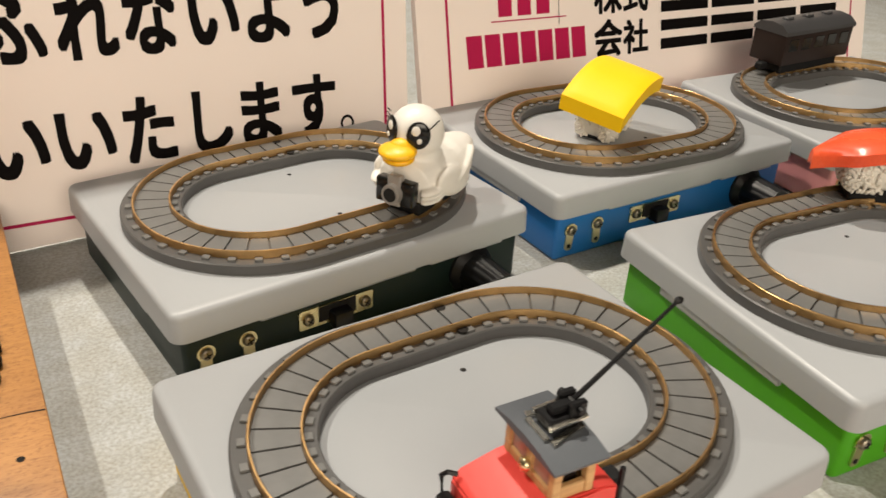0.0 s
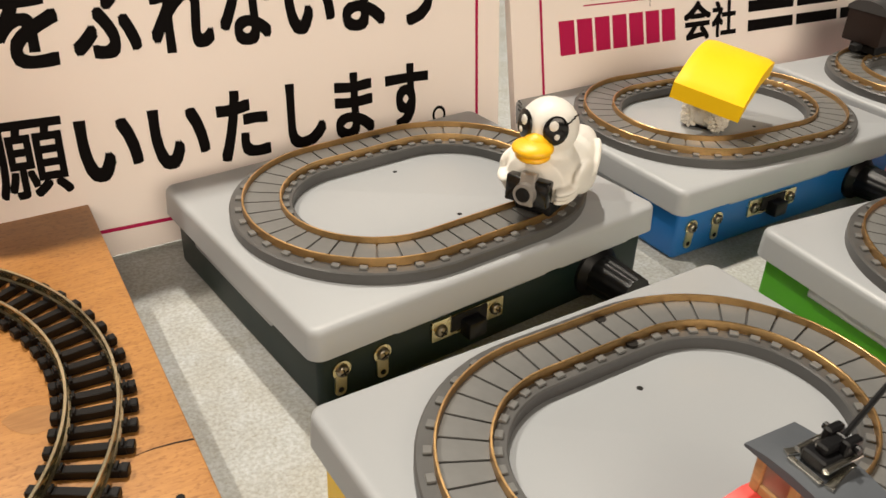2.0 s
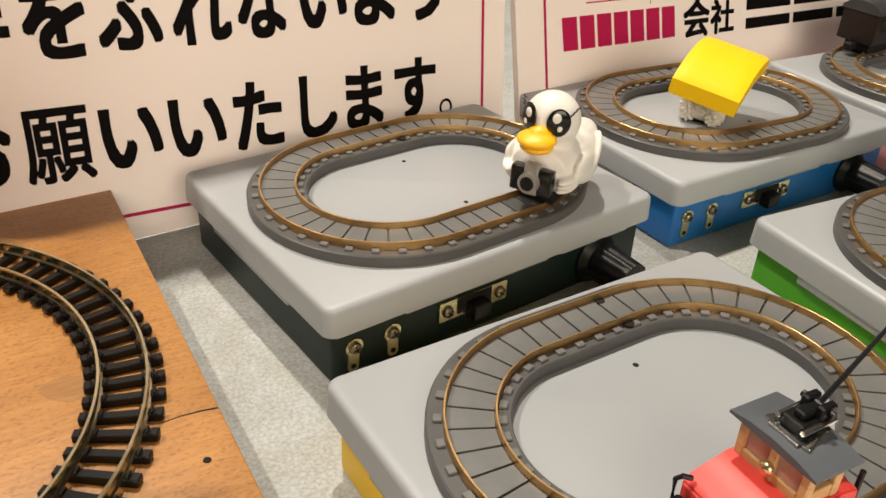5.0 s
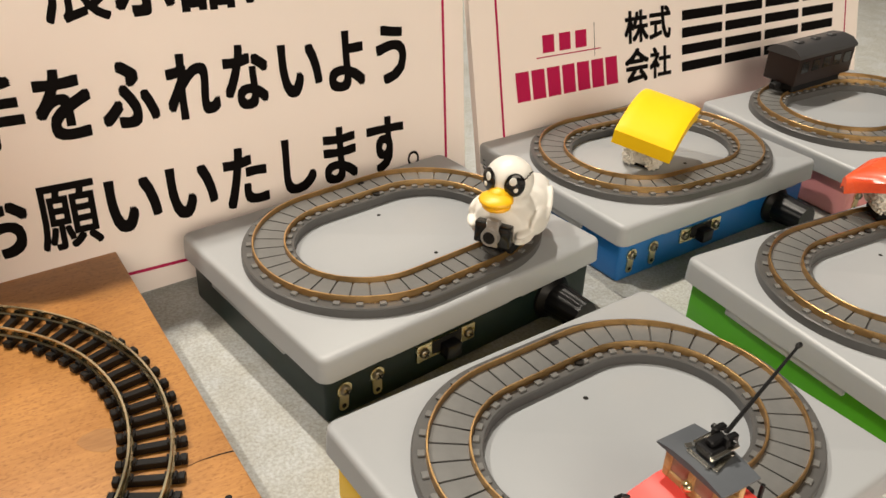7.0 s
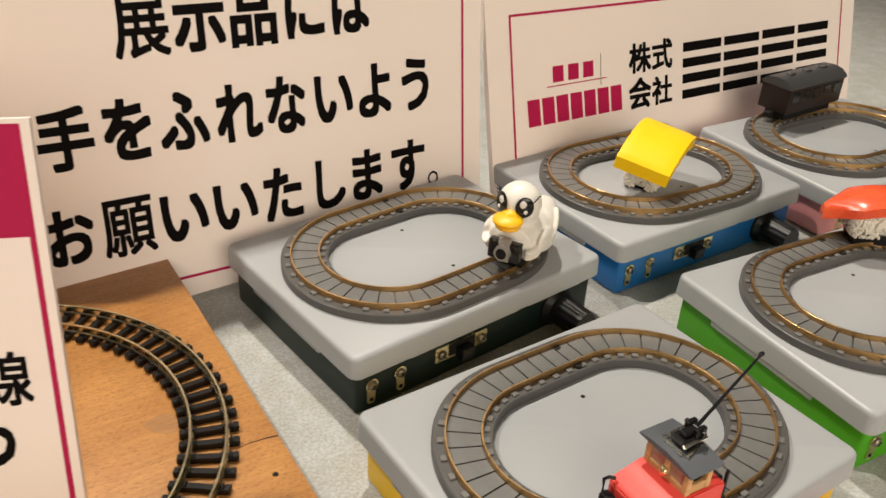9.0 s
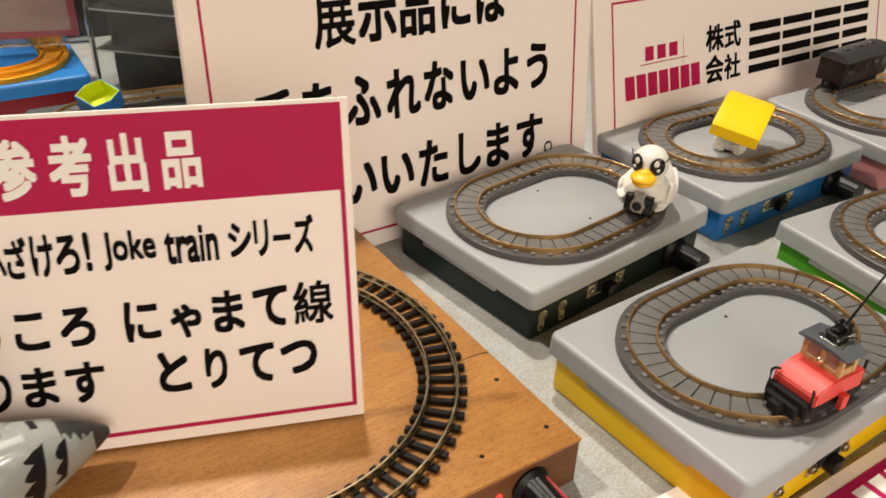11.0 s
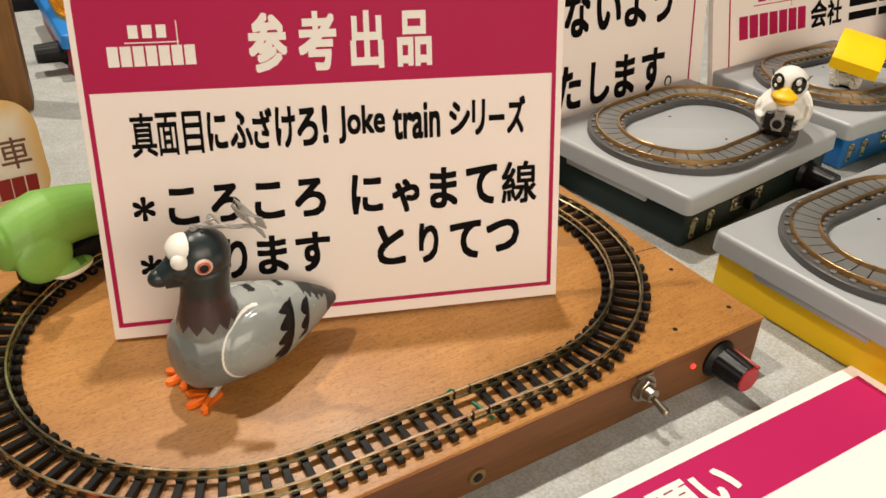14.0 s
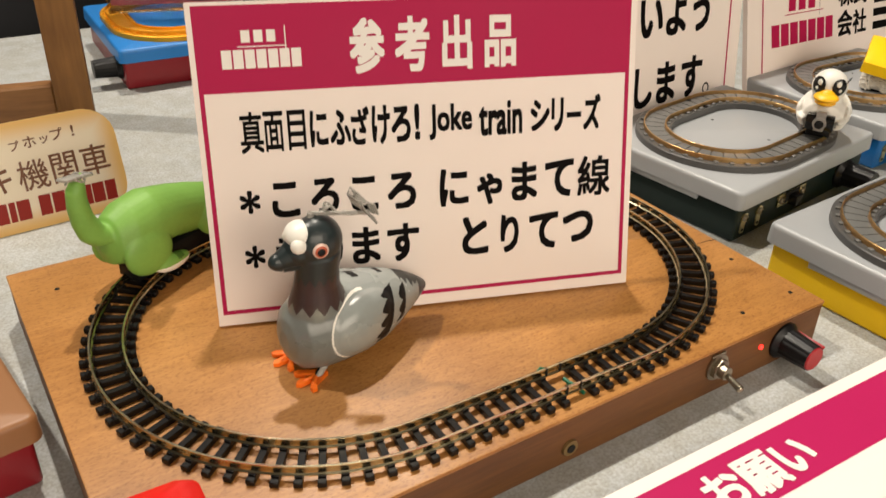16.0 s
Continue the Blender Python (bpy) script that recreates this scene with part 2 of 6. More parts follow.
def printed_vignette(m, wide, high, reach, middle, rim):
    """A print that runs from a pale middle to a deeper rim along the card's outline."""
    n, l = m.node_tree.nodes, m.node_tree.links
    at, split = n.new("ShaderNodeTexCoord"), n.new("ShaderNodeSeparateXYZ")
    l.new(at.outputs["Generated"], split.inputs[0])
    ends = []
    for axis, size in (("X", wide), ("Y", high)):
        off, away, inset = n.new("ShaderNodeMath"), n.new("ShaderNodeMath"), n.new("ShaderNodeMath")
        off.operation, away.operation, inset.operation = "SUBTRACT", "ABSOLUTE", "MULTIPLY_ADD"
        off.inputs[1].default_value = 0.5
        inset.inputs[1].default_value, inset.inputs[2].default_value = -size, size / 2
        l.new(split.outputs[axis], off.inputs[0])
        l.new(off.outputs[0], away.inputs[0])
        l.new(away.outputs[0], inset.inputs[0])
        ends.append(inset)
    least, ramp = n.new("ShaderNodeMath"), n.new("ShaderNodeMapRange")
    least.operation, ramp.interpolation_type = "MINIMUM", "SMOOTHSTEP"
    l.new(ends[0].outputs[0], least.inputs[0])
    l.new(ends[1].outputs[0], least.inputs[1])
    ramp.inputs["From Max"].default_value = reach
    l.new(least.outputs[0], ramp.inputs["Value"])
    mix = n.new("ShaderNodeMix")
    mix.data_type = "RGBA"
    mix.inputs[6].default_value, mix.inputs[7].default_value = (*rim, 1), (*middle, 1)
    l.new(ramp.outputs["Result"], mix.inputs[0])
    l.new(mix.outputs[2], n["Principled BSDF"].inputs["Base Color"])


printed_vignette(M["cream"], 0.1457, 0.0446, 0.0105, (0.86, 0.76, 0.60), (0.80, 0.50, 0.17))
M["brown_ink"] = material("brown_ink", (0.16, 0.055, 0.02), 0.5)
M["dark_red_ink"] = material("dark_red_ink", (0.28, 0.012, 0.006), 0.5, spec=0.3)
M["sky_blue"] = material("sky_blue_abs", (0.022, 0.22, 0.64), 0.35, vary=0.05)
M["maroon"] = material("dark_red_abs", (0.24, 0.008, 0.015), 0.35, vary=0.08)
M["gold"] = material("amber_rail", (0.85, 0.40, 0.02), 0.42, metal=0.6, vary=0.15)
M["lime"] = material("lime_plastic", (0.66, 0.76, 0.01), 0.4, vary=0.04)
M["tan_lid"] = material("brown_tan_abs", (0.30, 0.14, 0.060), 0.4, vary=0.05)
M["carpet"] = material("hall_floor", (0.12, 0.11, 0.10), 0.85, vary=0.15, scale=8, grain=300)
M["hall_wall"] = material("hall_wall", (0.28, 0.26, 0.23), 0.8, vary=0.05, scale=3)
M["hall_ceiling"] = material("hall_ceiling", (0.40, 0.38, 0.35), 0.8, vary=0.04, scale=3)
M["navy_panel"] = material("dark_panel", (0.018, 0.020, 0.026), 0.6, vary=0.2, scale=12)
M["grey_print"] = material("grey_print", (0.45, 0.36, 0.33), 0.6)
M["wire_green"] = material("green_wire", (0.008, 0.16, 0.085), 0.4)


def glass(name, colour=(1, 1, 1), rough=0.03):
    m = bpy.data.materials.new(name)
    m.use_nodes = True
    b = m.node_tree.nodes["Principled BSDF"]
    b.inputs["Base Color"].default_value = (*colour, 1)
    b.inputs["Roughness"].default_value = rough
    b.inputs["Transmission Weight"].default_value = 1.0
    b.inputs["IOR"].default_value = 1.45
    return m


def glow(name, colour, strength):
    m = bpy.data.materials.new(name)
    m.use_nodes = True
    b = m.node_tree.nodes["Principled BSDF"]
    b.inputs["Base Color"].default_value = (*colour, 1)
    b.inputs["Emission Color"].default_value = (*colour, 1)
    b.inputs["Emission Strength"].default_value = strength
    return m


M["acrylic"] = glass("clear_acrylic", (0.96, 0.98, 0.98))
M["led"] = glow("red_led_glow", (1.0, 0.03, 0.02), 3.0)


# ---- small tools for building ----
def to_mesh(bm, name, mats, smooth=False, angle=35):
    bmesh.ops.recalc_face_normals(bm, faces=bm.faces)
    me = bpy.data.meshes.new(name)
    bm.to_mesh(me)
    bm.free()
    for m in mats if isinstance(mats, (list, tuple)) else [mats]:
        me.materials.append(m)
    if smooth:
        me.shade_smooth()
        if angle < 180:
            me.set_sharp_from_angle(angle=radians(angle))
    return me


def part(name, bm, mat, parent, label="", smooth=True, at=None, angle=35):
    me = bm if isinstance(bm, bpy.types.Mesh) else to_mesh(bm, name, mat, smooth, angle)
    ob = new(name, me)
    ob.parent = parent
    if at is not None:
        ob.matrix_basis = at
    return tagged(ob, label)


def thing(name, at, label, category, group="", kind=""):
    ob = new(name)
    ob.empty_display_size = 0.01
    ob.matrix_basis = at
    return tagged(ob, label, category, group, kind)


def solid(name, bm, mat, at, label, category, group="", kind="", smooth=True, angle=35):
    ob = new(name, to_mesh(bm, name, mat, smooth, angle))
    ob.matrix_basis = at
    return tagged(ob, label, category, group, kind)


def add_box(bm, lo, hi, bevel=0.0, seg=2, turn=None):
    made = bmesh.ops.create_cube(bm, size=1.0)["verts"]
    size, mid = [h - l for l, h in zip(lo, hi)], [(h + l) / 2 for l, h in zip(lo, hi)]
    bmesh.ops.scale(bm, vec=size, verts=made)
    if bevel:
        edges = list({e for v in made for e in v.link_edges})
        made = bmesh.ops.bevel(bm, geom=made + edges, offset=bevel, segments=seg, profile=0.5, affect="EDGES")["verts"]
    if turn is not None:
        bmesh.ops.transform(bm, matrix=turn, verts=made)
    bmesh.ops.translate(bm, vec=mid, verts=made)
    return made


def add_cone(bm, at, r1, r2, depth, n=24):
    """A cylinder or cone along its own z from 0 to depth, moved by the pose at."""
    made = bmesh.ops.create_cone(bm, cap_ends=True, segments=n, radius1=r1, radius2=r2, depth=depth)["verts"]
    bmesh.ops.transform(bm, matrix=at @ Matrix.Translation((0, 0, depth / 2)), verts=made)
    return made


def add_ball(bm, mid, radii, turn=None, u=24, v=16):
    made = bmesh.ops.create_uvsphere(bm, u_segments=u, v_segments=v, radius=1.0)["verts"]
    bmesh.ops.scale(bm, vec=radii if hasattr(radii, "__len__") else (radii,) * 3, verts=made)
    if turn is not None:
        bmesh.ops.transform(bm, matrix=turn, verts=made)
    bmesh.ops.translate(bm, vec=mid, verts=made)
    return made


def add_rod(bm, a, b, r, n=8, r2=None):
    a, b = Vector(a), Vector(b)
    turn = (b - a).to_track_quat("Z", "Y").to_matrix().to_4x4()
    return add_cone(bm, Matrix.Translation(a) @ turn, r, r if r2 is None else r2, (b - a).length, n)


def add_tube(bm, points, r, n=8):
    """A round tube along a list of points."""
    points = [Vector(p) for p in points]
    rings = []
    side = Vector((0, 0, 1))
    for i, p in enumerate(points):
        ahead = (points[min(i + 1, len(points) - 1)] - points[max(i - 1, 0)]).normalized()
        x = ahead.cross(side)
        x = x.normalized() if x.length > 1e-4 else Vector((1, 0, 0))
        y = x.cross(ahead)
        rr = r[i] if hasattr(r, "__len__") else r
        rings.append([bm.verts.new(p + rr * (math.cos(a) * x + math.sin(a) * y)) for a in (2 * math.pi * k / n for k in range(n))])
    for a, b in zip(rings, rings[1:]):
        for k in range(n):
            bm.faces.new((a[k], a[(k + 1) % n], b[(k + 1) % n], b[k]))
    bm.faces.new(rings[0][::-1])
    bm.faces.new(rings[-1])


def add_loft(bm, sections, n=28):
    """A closed skin through ellipses: (mid, half-width across, half-height, tangent, across)."""
    rings = []
    for mid, w, h, ahead, across in sections:
        mid, ahead, across = Vector(mid), Vector(ahead).normalized(), Vector(across).normalized()
        up = across.cross(ahead)
        rings.append([bm.verts.new(mid + w * math.cos(a) * across + h * math.sin(a) * up) for a in (2 * math.pi * k / n for k in range(n))])
    for a, b in zip(rings, rings[1:]):
        for k in range(n):
            bm.faces.new((a[k], a[(k + 1) % n], b[(k + 1) % n], b[k]))
    bm.faces.new(rings[0][::-1])
    bm.faces.new(rings[-1])


def prism(bm, outline, z0, z1):
    """An upright block over an outline in x and y."""
    low = [bm.verts.new((x, y, z0)) for x, y in outline]
    top = [bm.verts.new((x, y, z1)) for x, y in outline]
    for k in range(len(outline)):
        j = (k + 1) % len(outline)
        bm.faces.new((low[k], low[j], top[j], top[k]))
    bm.faces.new(low[::-1])
    bm.faces.new(top)
    return low + top


def rounded(x0, y0, x1, y1, r, n=6):
    out = []
    for cx, cy, a0 in ((x1 - r, y1 - r, 0), (x0 + r, y1 - r, 90), (x0 + r, y0 + r, 180), (x1 - r, y0 + r, 270)):
        out += [(cx + r * math.cos(radians(a0 + 90 * k / n)), cy + r * math.sin(radians(a0 + 90 * k / n))) for k in range(n + 1)]
    return out


# ---- lettering ----
def letters(body, x0, y0, x1, y1, weight=0.0, thick=0.00012):
    """The words as a mesh that fills the box x0..x1, y0..y1, lying in x and y; weight thickens the strokes."""
    cu = bpy.data.curves.new("lettering", "FONT")
    cu.body, cu.resolution_u = body, 3
    ob = bpy.data.objects.new("lettering", cu)
    scene.collection.objects.link(ob)
    me = bpy.data.meshes.new_from_object(ob.evaluated_get(bpy.context.evaluated_depsgraph_get()))
    bpy.data.objects.remove(ob)
    co = np.empty(len(me.vertices) * 3)
    me.vertices.foreach_get("co", co)
    co = co.reshape(-1, 3)
    faces = [tuple(p.vertices) for p in me.polygons]
    bpy.data.meshes.remove(me)
    lo, hi = co.min(0), co.max(0)
    shifts = [(0.0, 0.0)] + [(0.88 * weight * i, 0.88 * weight * j) for i in (-1, 0, 1) for j in (-1, 0, 1) if i or j] if weight else [(0.0, 0.0)]
    sx, sy = (x1 - x0) / (hi[0] - lo[0] + 2 * weight), (y1 - y0) / (hi[1] - lo[1] + 2 * weight)
    verts, polys = [], []
    for k, (dx, dy) in enumerate(shifts):
        base = len(verts)
        verts += [(x0 + (x - lo[0] + weight + dx) * sx, y0 + (y - lo[1] + weight + dy) * sy, thick + 0.000012 * k) for x, y, _ in co]
        polys += [tuple(v + base for v in f) for f in faces]
    out = bpy.data.meshes.new("lettering")
    out.from_pydata(verts, [], polys)
    return out


def words(parent, body, x0, y0, x1, y1, mat, weight=0.0, name="lettering", label="", z=0.00015):
    me = letters(body, x0, y0, x1, y1, weight, z)
    me.materials.clear()
    me.materials.append(mat)
    return part(name, me, mat, parent, label)


def bars(parent, boxes, mat, name="print_bar", label="", z=0.00015, slant=0.0):
    """Plain printed bars, one mesh, lying in x and y."""
    bm = bmesh.new()
    for x0, y0, x1, y1 in boxes:
        s = slant * (y1 - y0)
        bm.faces.new([bm.verts.new(p) for p in ((x0, y0, z), (x1, y0, z), (x1 + s, y1, z), (x0 + s, y1, z))])
    return part(name, bm, mat, parent, label, smooth=False)


# ---- the hall and the table ----
def hall():
    def slab(name, lo, hi, mat, label, category):
        bm = bmesh.new()
        add_box(bm, lo, hi)
        solid(name, bm, mat, pose(0, 0, 0), label, category, kind="structure", smooth=False)

    slab("floor", (-5, -4, -0.80), (5, 6, -0.75), M["carpet"], "dark grey carpet of an exhibition hall", "floor")
    slab("ceiling", (-5, -4, 2.6), (5, 6, 2.7), M["hall_ceiling"], "plain pale hall ceiling above the tables", "ceiling")
    slab("wall_north", (-5, 6, -0.75), (5, 6.1, 2.6), M["hall_wall"], "plain beige hall wall behind the stand", "wall")
    slab("wall_south", (-5, -4.1, -0.75), (5, -4, 2.6), M["hall_wall"], "plain beige hall wall facing the stand", "wall")
    slab("wall_east", (5, -4, -0.75), (5.1, 6, 2.6), M["hall_wall"], "plain beige side wall of the hall", "wall")
    slab("wall_west", (-5.1, -4, -0.75), (-5, 6, 2.6), M["hall_wall"], "plain beige far side wall of the hall", "wall")
    # backing of the stand, above and behind the signs
    bm = bmesh.new()
    add_box(bm, (-1.6, 0.74, -0.75), (1.6, 0.78, 0.42))
    solid("backdrop", bm, M["navy_panel"], pose(0, 0, 0, 0, 0, 30), "dark panel that closes the stand at the back", "panel", kind="structure", smooth=False)


hall()


def display_table():
    t = thing("display_table", pose(0, 0, -0.75, 0, 0, 30), "long table covered with a mottled grey sheet", "table")
    bm = bmesh.new()
    nx, ny = 90, 60
    grid = [[bm.verts.new((-1.0 + 2.2 * i / nx, -0.40 + 1.015 * j / ny, 0.75 + 0.0002 * noise.noise(Vector((i * 0.31, j * 0.37, 0))) - 0.0002)) for j in range(ny + 1)] for i in range(nx + 1)]
    for i in range(nx):
        for j in range(ny):
            bm.faces.new((grid[i][j], grid[i + 1][j], grid[i + 1][j + 1], grid[i][j + 1]))
    part("sheet", bm, M["cloth"], t, "mottled grey paper sheet", angle=180)
    bm = bmesh.new()
    add_box(bm, (-1.0, -0.40, 0.715), (1.2, 0.615, 0.7490), 0.003)
    part("tabletop", bm, M["hall_wall"], t)
    for x in (-0.95, 1.15):
        for y in (-0.35, 0.56):
            bm = bmesh.new()
            add_box(bm, (x - 0.02, y - 0.02, 0), (x + 0.02, y + 0.02, 0.7145), 0.002)
            part("leg", bm, M["steel"], t)


display_table()


# ---- oval tracks ----
def oval(s, r, n=28):
    """Points and outward directions round a track of two half circles and two straights."""
    out = []
    for k in range(n + 1):
        a = -math.pi / 2 + math.pi * k / n
        out.append((s + r * math.cos(a), r * math.sin(a), math.cos(a), math.sin(a)))
    for k in range(n + 1):
        a = math.pi / 2 + math.pi * k / n
        out.append((-s + r * math.cos(a), r * math.sin(a), math.cos(a), math.sin(a)))
    return out


def sweep(bm, ring, profile):
    """A closed band round the oval; profile: (outwards, up)."""
    loops = [[bm.verts.new((x + d * nx, y + d * ny, z)) for d, z in profile] for x, y, nx, ny in ring]
    for i, a in enumerate(loops):
        b = loops[(i + 1) % len(loops)]
        for k in range(len(profile)):
            j = (k + 1) % len(profile)
            bm.faces.new((a[k], b[k], b[j], a[j]))


def along_oval(s, r, dist):
    """Place and heading (radians) at a distance along the centre line, anticlockwise from the front straight's middle."""
    total = 4 * s + 2 * math.pi * r
    d = dist % total
    if d < s:
        return d, -r, 0.0
    d -= s
    if d < math.pi * r:
        a = -math.pi / 2 + d / r
        return s + r * math.cos(a), r * math.sin(a), a + math.pi / 2
    d -= math.pi * r
    if d < 2 * s:
        return s - d, r, math.pi
    d -= 2 * s
    if d < math.pi * r:
        a = math.pi / 2 + d / r
        return -s + r * math.cos(a), r * math.sin(a), a + math.pi / 2
    d -= math.pi * r
    return -s + d, -r, 0.0


CASE_S, CASE_R = 0.0132, 0.0297
BOARD_S, BOARD_R = 0.0353, 0.0653


def case_tie_mesh(inner, outer):
    """A slab between the rails, wider on its outer side, with a pad beyond each rail."""
    bm = bmesh.new()
    prism(bm, [(-outer / 2, -0.0046), (outer / 2, -0.0046), (inner / 2, 0.0046), (-inner / 2, 0.0046)], 0.0, 0.0006)
    for y0, y1 in ((-0.0070, -0.0053), (0.0053, 0.0070)):
        add_box(bm, (-0.0010, y0, 0.0), (0.0010, y1, 0.0007), 0.00012, 1)
    return to_mesh(bm, "sleeper", M["tie_grey"])


CASE_TIE = case_tie_mesh(0.0047, 0.0047)
CASE_TIE_BEND = case_tie_mesh(0.0041, 0.0058)


def case_track(at, label, rail, bed, group="toy oval tracks", tie=None):
    t = thing("toy_track", at, label, "toy track", group)
    ring = oval(CASE_S, CASE_R, 36)
    bm = bmesh.new()
    h = 0.0030
    sweep(bm, ring, [(-0.0080, 0), (-0.0080, h - 0.0003), (-0.0077, h), (0.0081, h), (0.0085, h - 0.0003), (0.0085, 0)])
    part("roadbed", bm, bed, t)
    for name, off in (("outer_rail", 0.0049), ("inner_rail", -0.0049)):
        bm = bmesh.new()
        w = 0.00026
        sweep(bm, ring, [(off - w, h - 0.0002), (off - w, 0.0051), (off - w * 0.6, 0.0052), (off + w * 0.6, 0.0052), (off + w, 0.0051), (off + w, h - 0.0002)])
        part(name, bm, rail, t, "thin bronze rail")
    bend, run = math.pi * CASE_R, 2 * CASE_S
    places = [CASE_S + half * (bend + run) + (k + 0.5) * bend / 17 for half in (0, 1) for k in range(17)] + [CASE_S + bend + half * (bend + run) + (k + 0.5) * run / 5 for half in (0, 1) for k in range(5)]
    for k, d in enumerate(places):
        x, y, a = along_oval(CASE_S, CASE_R, d)
        part("sleeper", (tie or (CASE_TIE, CASE_TIE_BEND))[1 if k < 34 else 0], None, t, at=pose(x, y, h - 0.00005, 0, 0, math.degrees(a)))
    for y in (0.0338, 0.0240):
        bm = bmesh.new()
        add_cone(bm, pose(0.0090, y, h - 0.0006), 0.0013, 0.0013, 0.00125, 16)
        part("feed_hole", bm, M["hole"], t)
    return t


# ---- battery cases with a lid, terminals, switch and knob ----
def case_parts():
    """The meshes that every case shares."""
    out = {}
    bm = bmesh.new()
    L, Wd = 0.0554, 0.0427
    zs = [(0.0, 0.0165), (0.0003, 0.0224), (0.0005, 0.0234), (0.0010, 0.0240), (0.0018, 0.0243)]
    rings = []
    for inset, z in zs:
        rings.append([bm.verts.new((x, y, z)) for x, y in rounded(-L + inset, -Wd + inset, L - inset, Wd - inset, max(0.0036 - inset, 0.001), 6)])
    inner = [bm.verts.new((x, y, 0.0165)) for x, y in rounded(-L + 0.0018, -Wd + 0.0018, L - 0.0018, Wd - 0.0018, 0.003, 6)]
    n = len(inner)
    for a, b in zip([inner] + rings, rings):
        for k in range(n):
            bm.faces.new((a[k], a[(k + 1) % n], b[(k + 1) % n], b[k]))
    bm.faces.new(rings[-1])
    bm.faces.new(inner)
    out["lid"] = to_mesh(bm, "lid", M["lid"], True, 50)
    bm = bmesh.new()
    add_box(bm, (-0.0527, -0.0401, 0.0), (0.0527, 0.0401, 0.0168), 0.0016, 3)
    out["body"] = to_mesh(bm, "body", M["dark_green"], True)
    # lips under the rim
    out["lips"] = []
    for lo, hi in (((-0.033, -0.0418, 0.0150), (0.014, -0.0405, 0.0166)), ((0.019, -0.0418, 0.0150), (0.045, -0.0405, 0.0166)), ((-0.033, 0.0405, 0.0150), (0.039, 0.0418, 0.0166)),
                   ((-0.0546, -0.021, 0.0136), (-0.0531, 0.023, 0.0166)), ((0.0531, -0.021, 0.0150), (0.0545, 0.023, 0.0166))):
        bm = bmesh.new()
        add_box(bm, lo, hi, 0.0003, 1)
        out["lips"].append(to_mesh(bm, "rim_lip", M["lid"], True, 50))
    # terminal lug
    bm = bmesh.new()
    prism(bm, rounded(-0.0015, -0.0072, 0.0015, 0.0006, 0.0013), 0, 0.0005)
    add_cone(bm, pose(0, 0, 0), 0.0024, 0.0024, 0.0006, 20)
    out["lug"] = to_mesh(bm, "terminal_lug", [M["brass"]], True)
    bm = bmesh.new()
    add_cone(bm, pose(0, -0.0056, 0.0004), 0.0007, 0.0007, 0.0003, 12)
    out["lug_hole"] = to_mesh(bm, "lug_hole", M["hole"], True)
    # screw with a crossed slot
    bm = bmesh.new()
    add_cone(bm, pose(0, 0, 0), 0.0017, 0.0015, 0.0007, 20)
    add_ball(bm, (0, 0, 0.0007), (0.0015, 0.0015, 0.0006), u=16, v=8)
    for a in (20, 110):
        made = add_box(bm, (-0.0010, -0.00020, 0.0011), (0.0010, 0.00020, 0.00135), turn=pose(0, 0, 0, 0, 0, a))
        for f in {f for v in made for f in v.link_faces}:
            f.material_index = 1
    out["screw"] = to_mesh(bm, "screw", [M["dull_steel"], M["hole"]], True)
    # slide switch plate and slider
    bm = bmesh.new()
    prism(bm, rounded(-0.0112, -0.0029, 0.0112, 0.0029, 0.0006), 0, 0.0006)
    out["plate"] = to_mesh(bm, "plate", M["brass"], True)
    bm = bmesh.new()
    add_box(bm, (-0.0055, -0.0019, 0.0003), (0.0058, 0.0027, 0.0009), 0.0002)
    out["slot"] = to_mesh(bm, "slot", M["hole"], True)
    bm = bmesh.new()
    add_box(bm, (-0.0026, -0.0034, 0.0006), (0.0030, 0.0013, 0.0046), 0.0005)
    out["slider"] = to_mesh(bm, "slider", M["black"], True)
    return out


def knob_meshes():
    out = {}
    bm = bmesh.new()
    add_cone(bm, pose(0, 0, 0), 0.0076, 0.0076, 0.0010, 32)
    add_cone(bm, pose(0, 0, 0.0010), 0.0076, 0.0060, 0.0020, 32)
    out["skirt"] = to_mesh(bm, "skirt", M["black"], True, 40)
    bm = bmesh.new()
    n = 60
    ribs = []
    for z, r in ((0.0028, 0.0060), (0.0155, 0.0052)):
        ribs.append([bm.verts.new(((r - (0.00022 if k % 4 in (0, 1) else 0)) * math.cos(2 * math.pi * k / n), (r - (0.00022 if k % 4 in (0, 1) else 0)) * math.sin(2 * math.pi * k / n), z)) for k in range(n)])
    for k in range(n):
        bm.faces.new((ribs[0][k], ribs[0][(k + 1) % n], ribs[1][(k + 1) % n], ribs[1][k]))
    bm.faces.new(ribs[0][::-1])
    bm.faces.new(ribs[1])
    out["grip"] = to_mesh(bm, "grip", M["black"], True, 30)
    bm = bmesh.new()
    add_cone(bm, pose(0, 0, 0.0154), 0.0049, 0.0046, 0.0008, 28)
    out["cap"] = to_mesh(bm, "cap", M["red_cap"], True, 40)
    bm = bmesh.new()
    add_box(bm, (-0.0006, 0.0050, 0.0030), (0.0006, 0.0063, 0.0160), 0.0002)
    out["pointer"] = to_mesh(bm, "pointer", M["red_cap"], True)
    return out


CASE, KNOB = case_parts(), knob_meshes()


def add_knob(parent, at, cap=True):
    k = part("knob", KNOB["skirt"], None, parent, "ribbed black knob", at=at)
    part("grip", KNOB["grip"], None, k)
    if cap:
        part("cap", KNOB["cap"], None, k, "red end cap")
        part("pointer", KNOB["pointer"], None, k, "red pointer line")
    return k


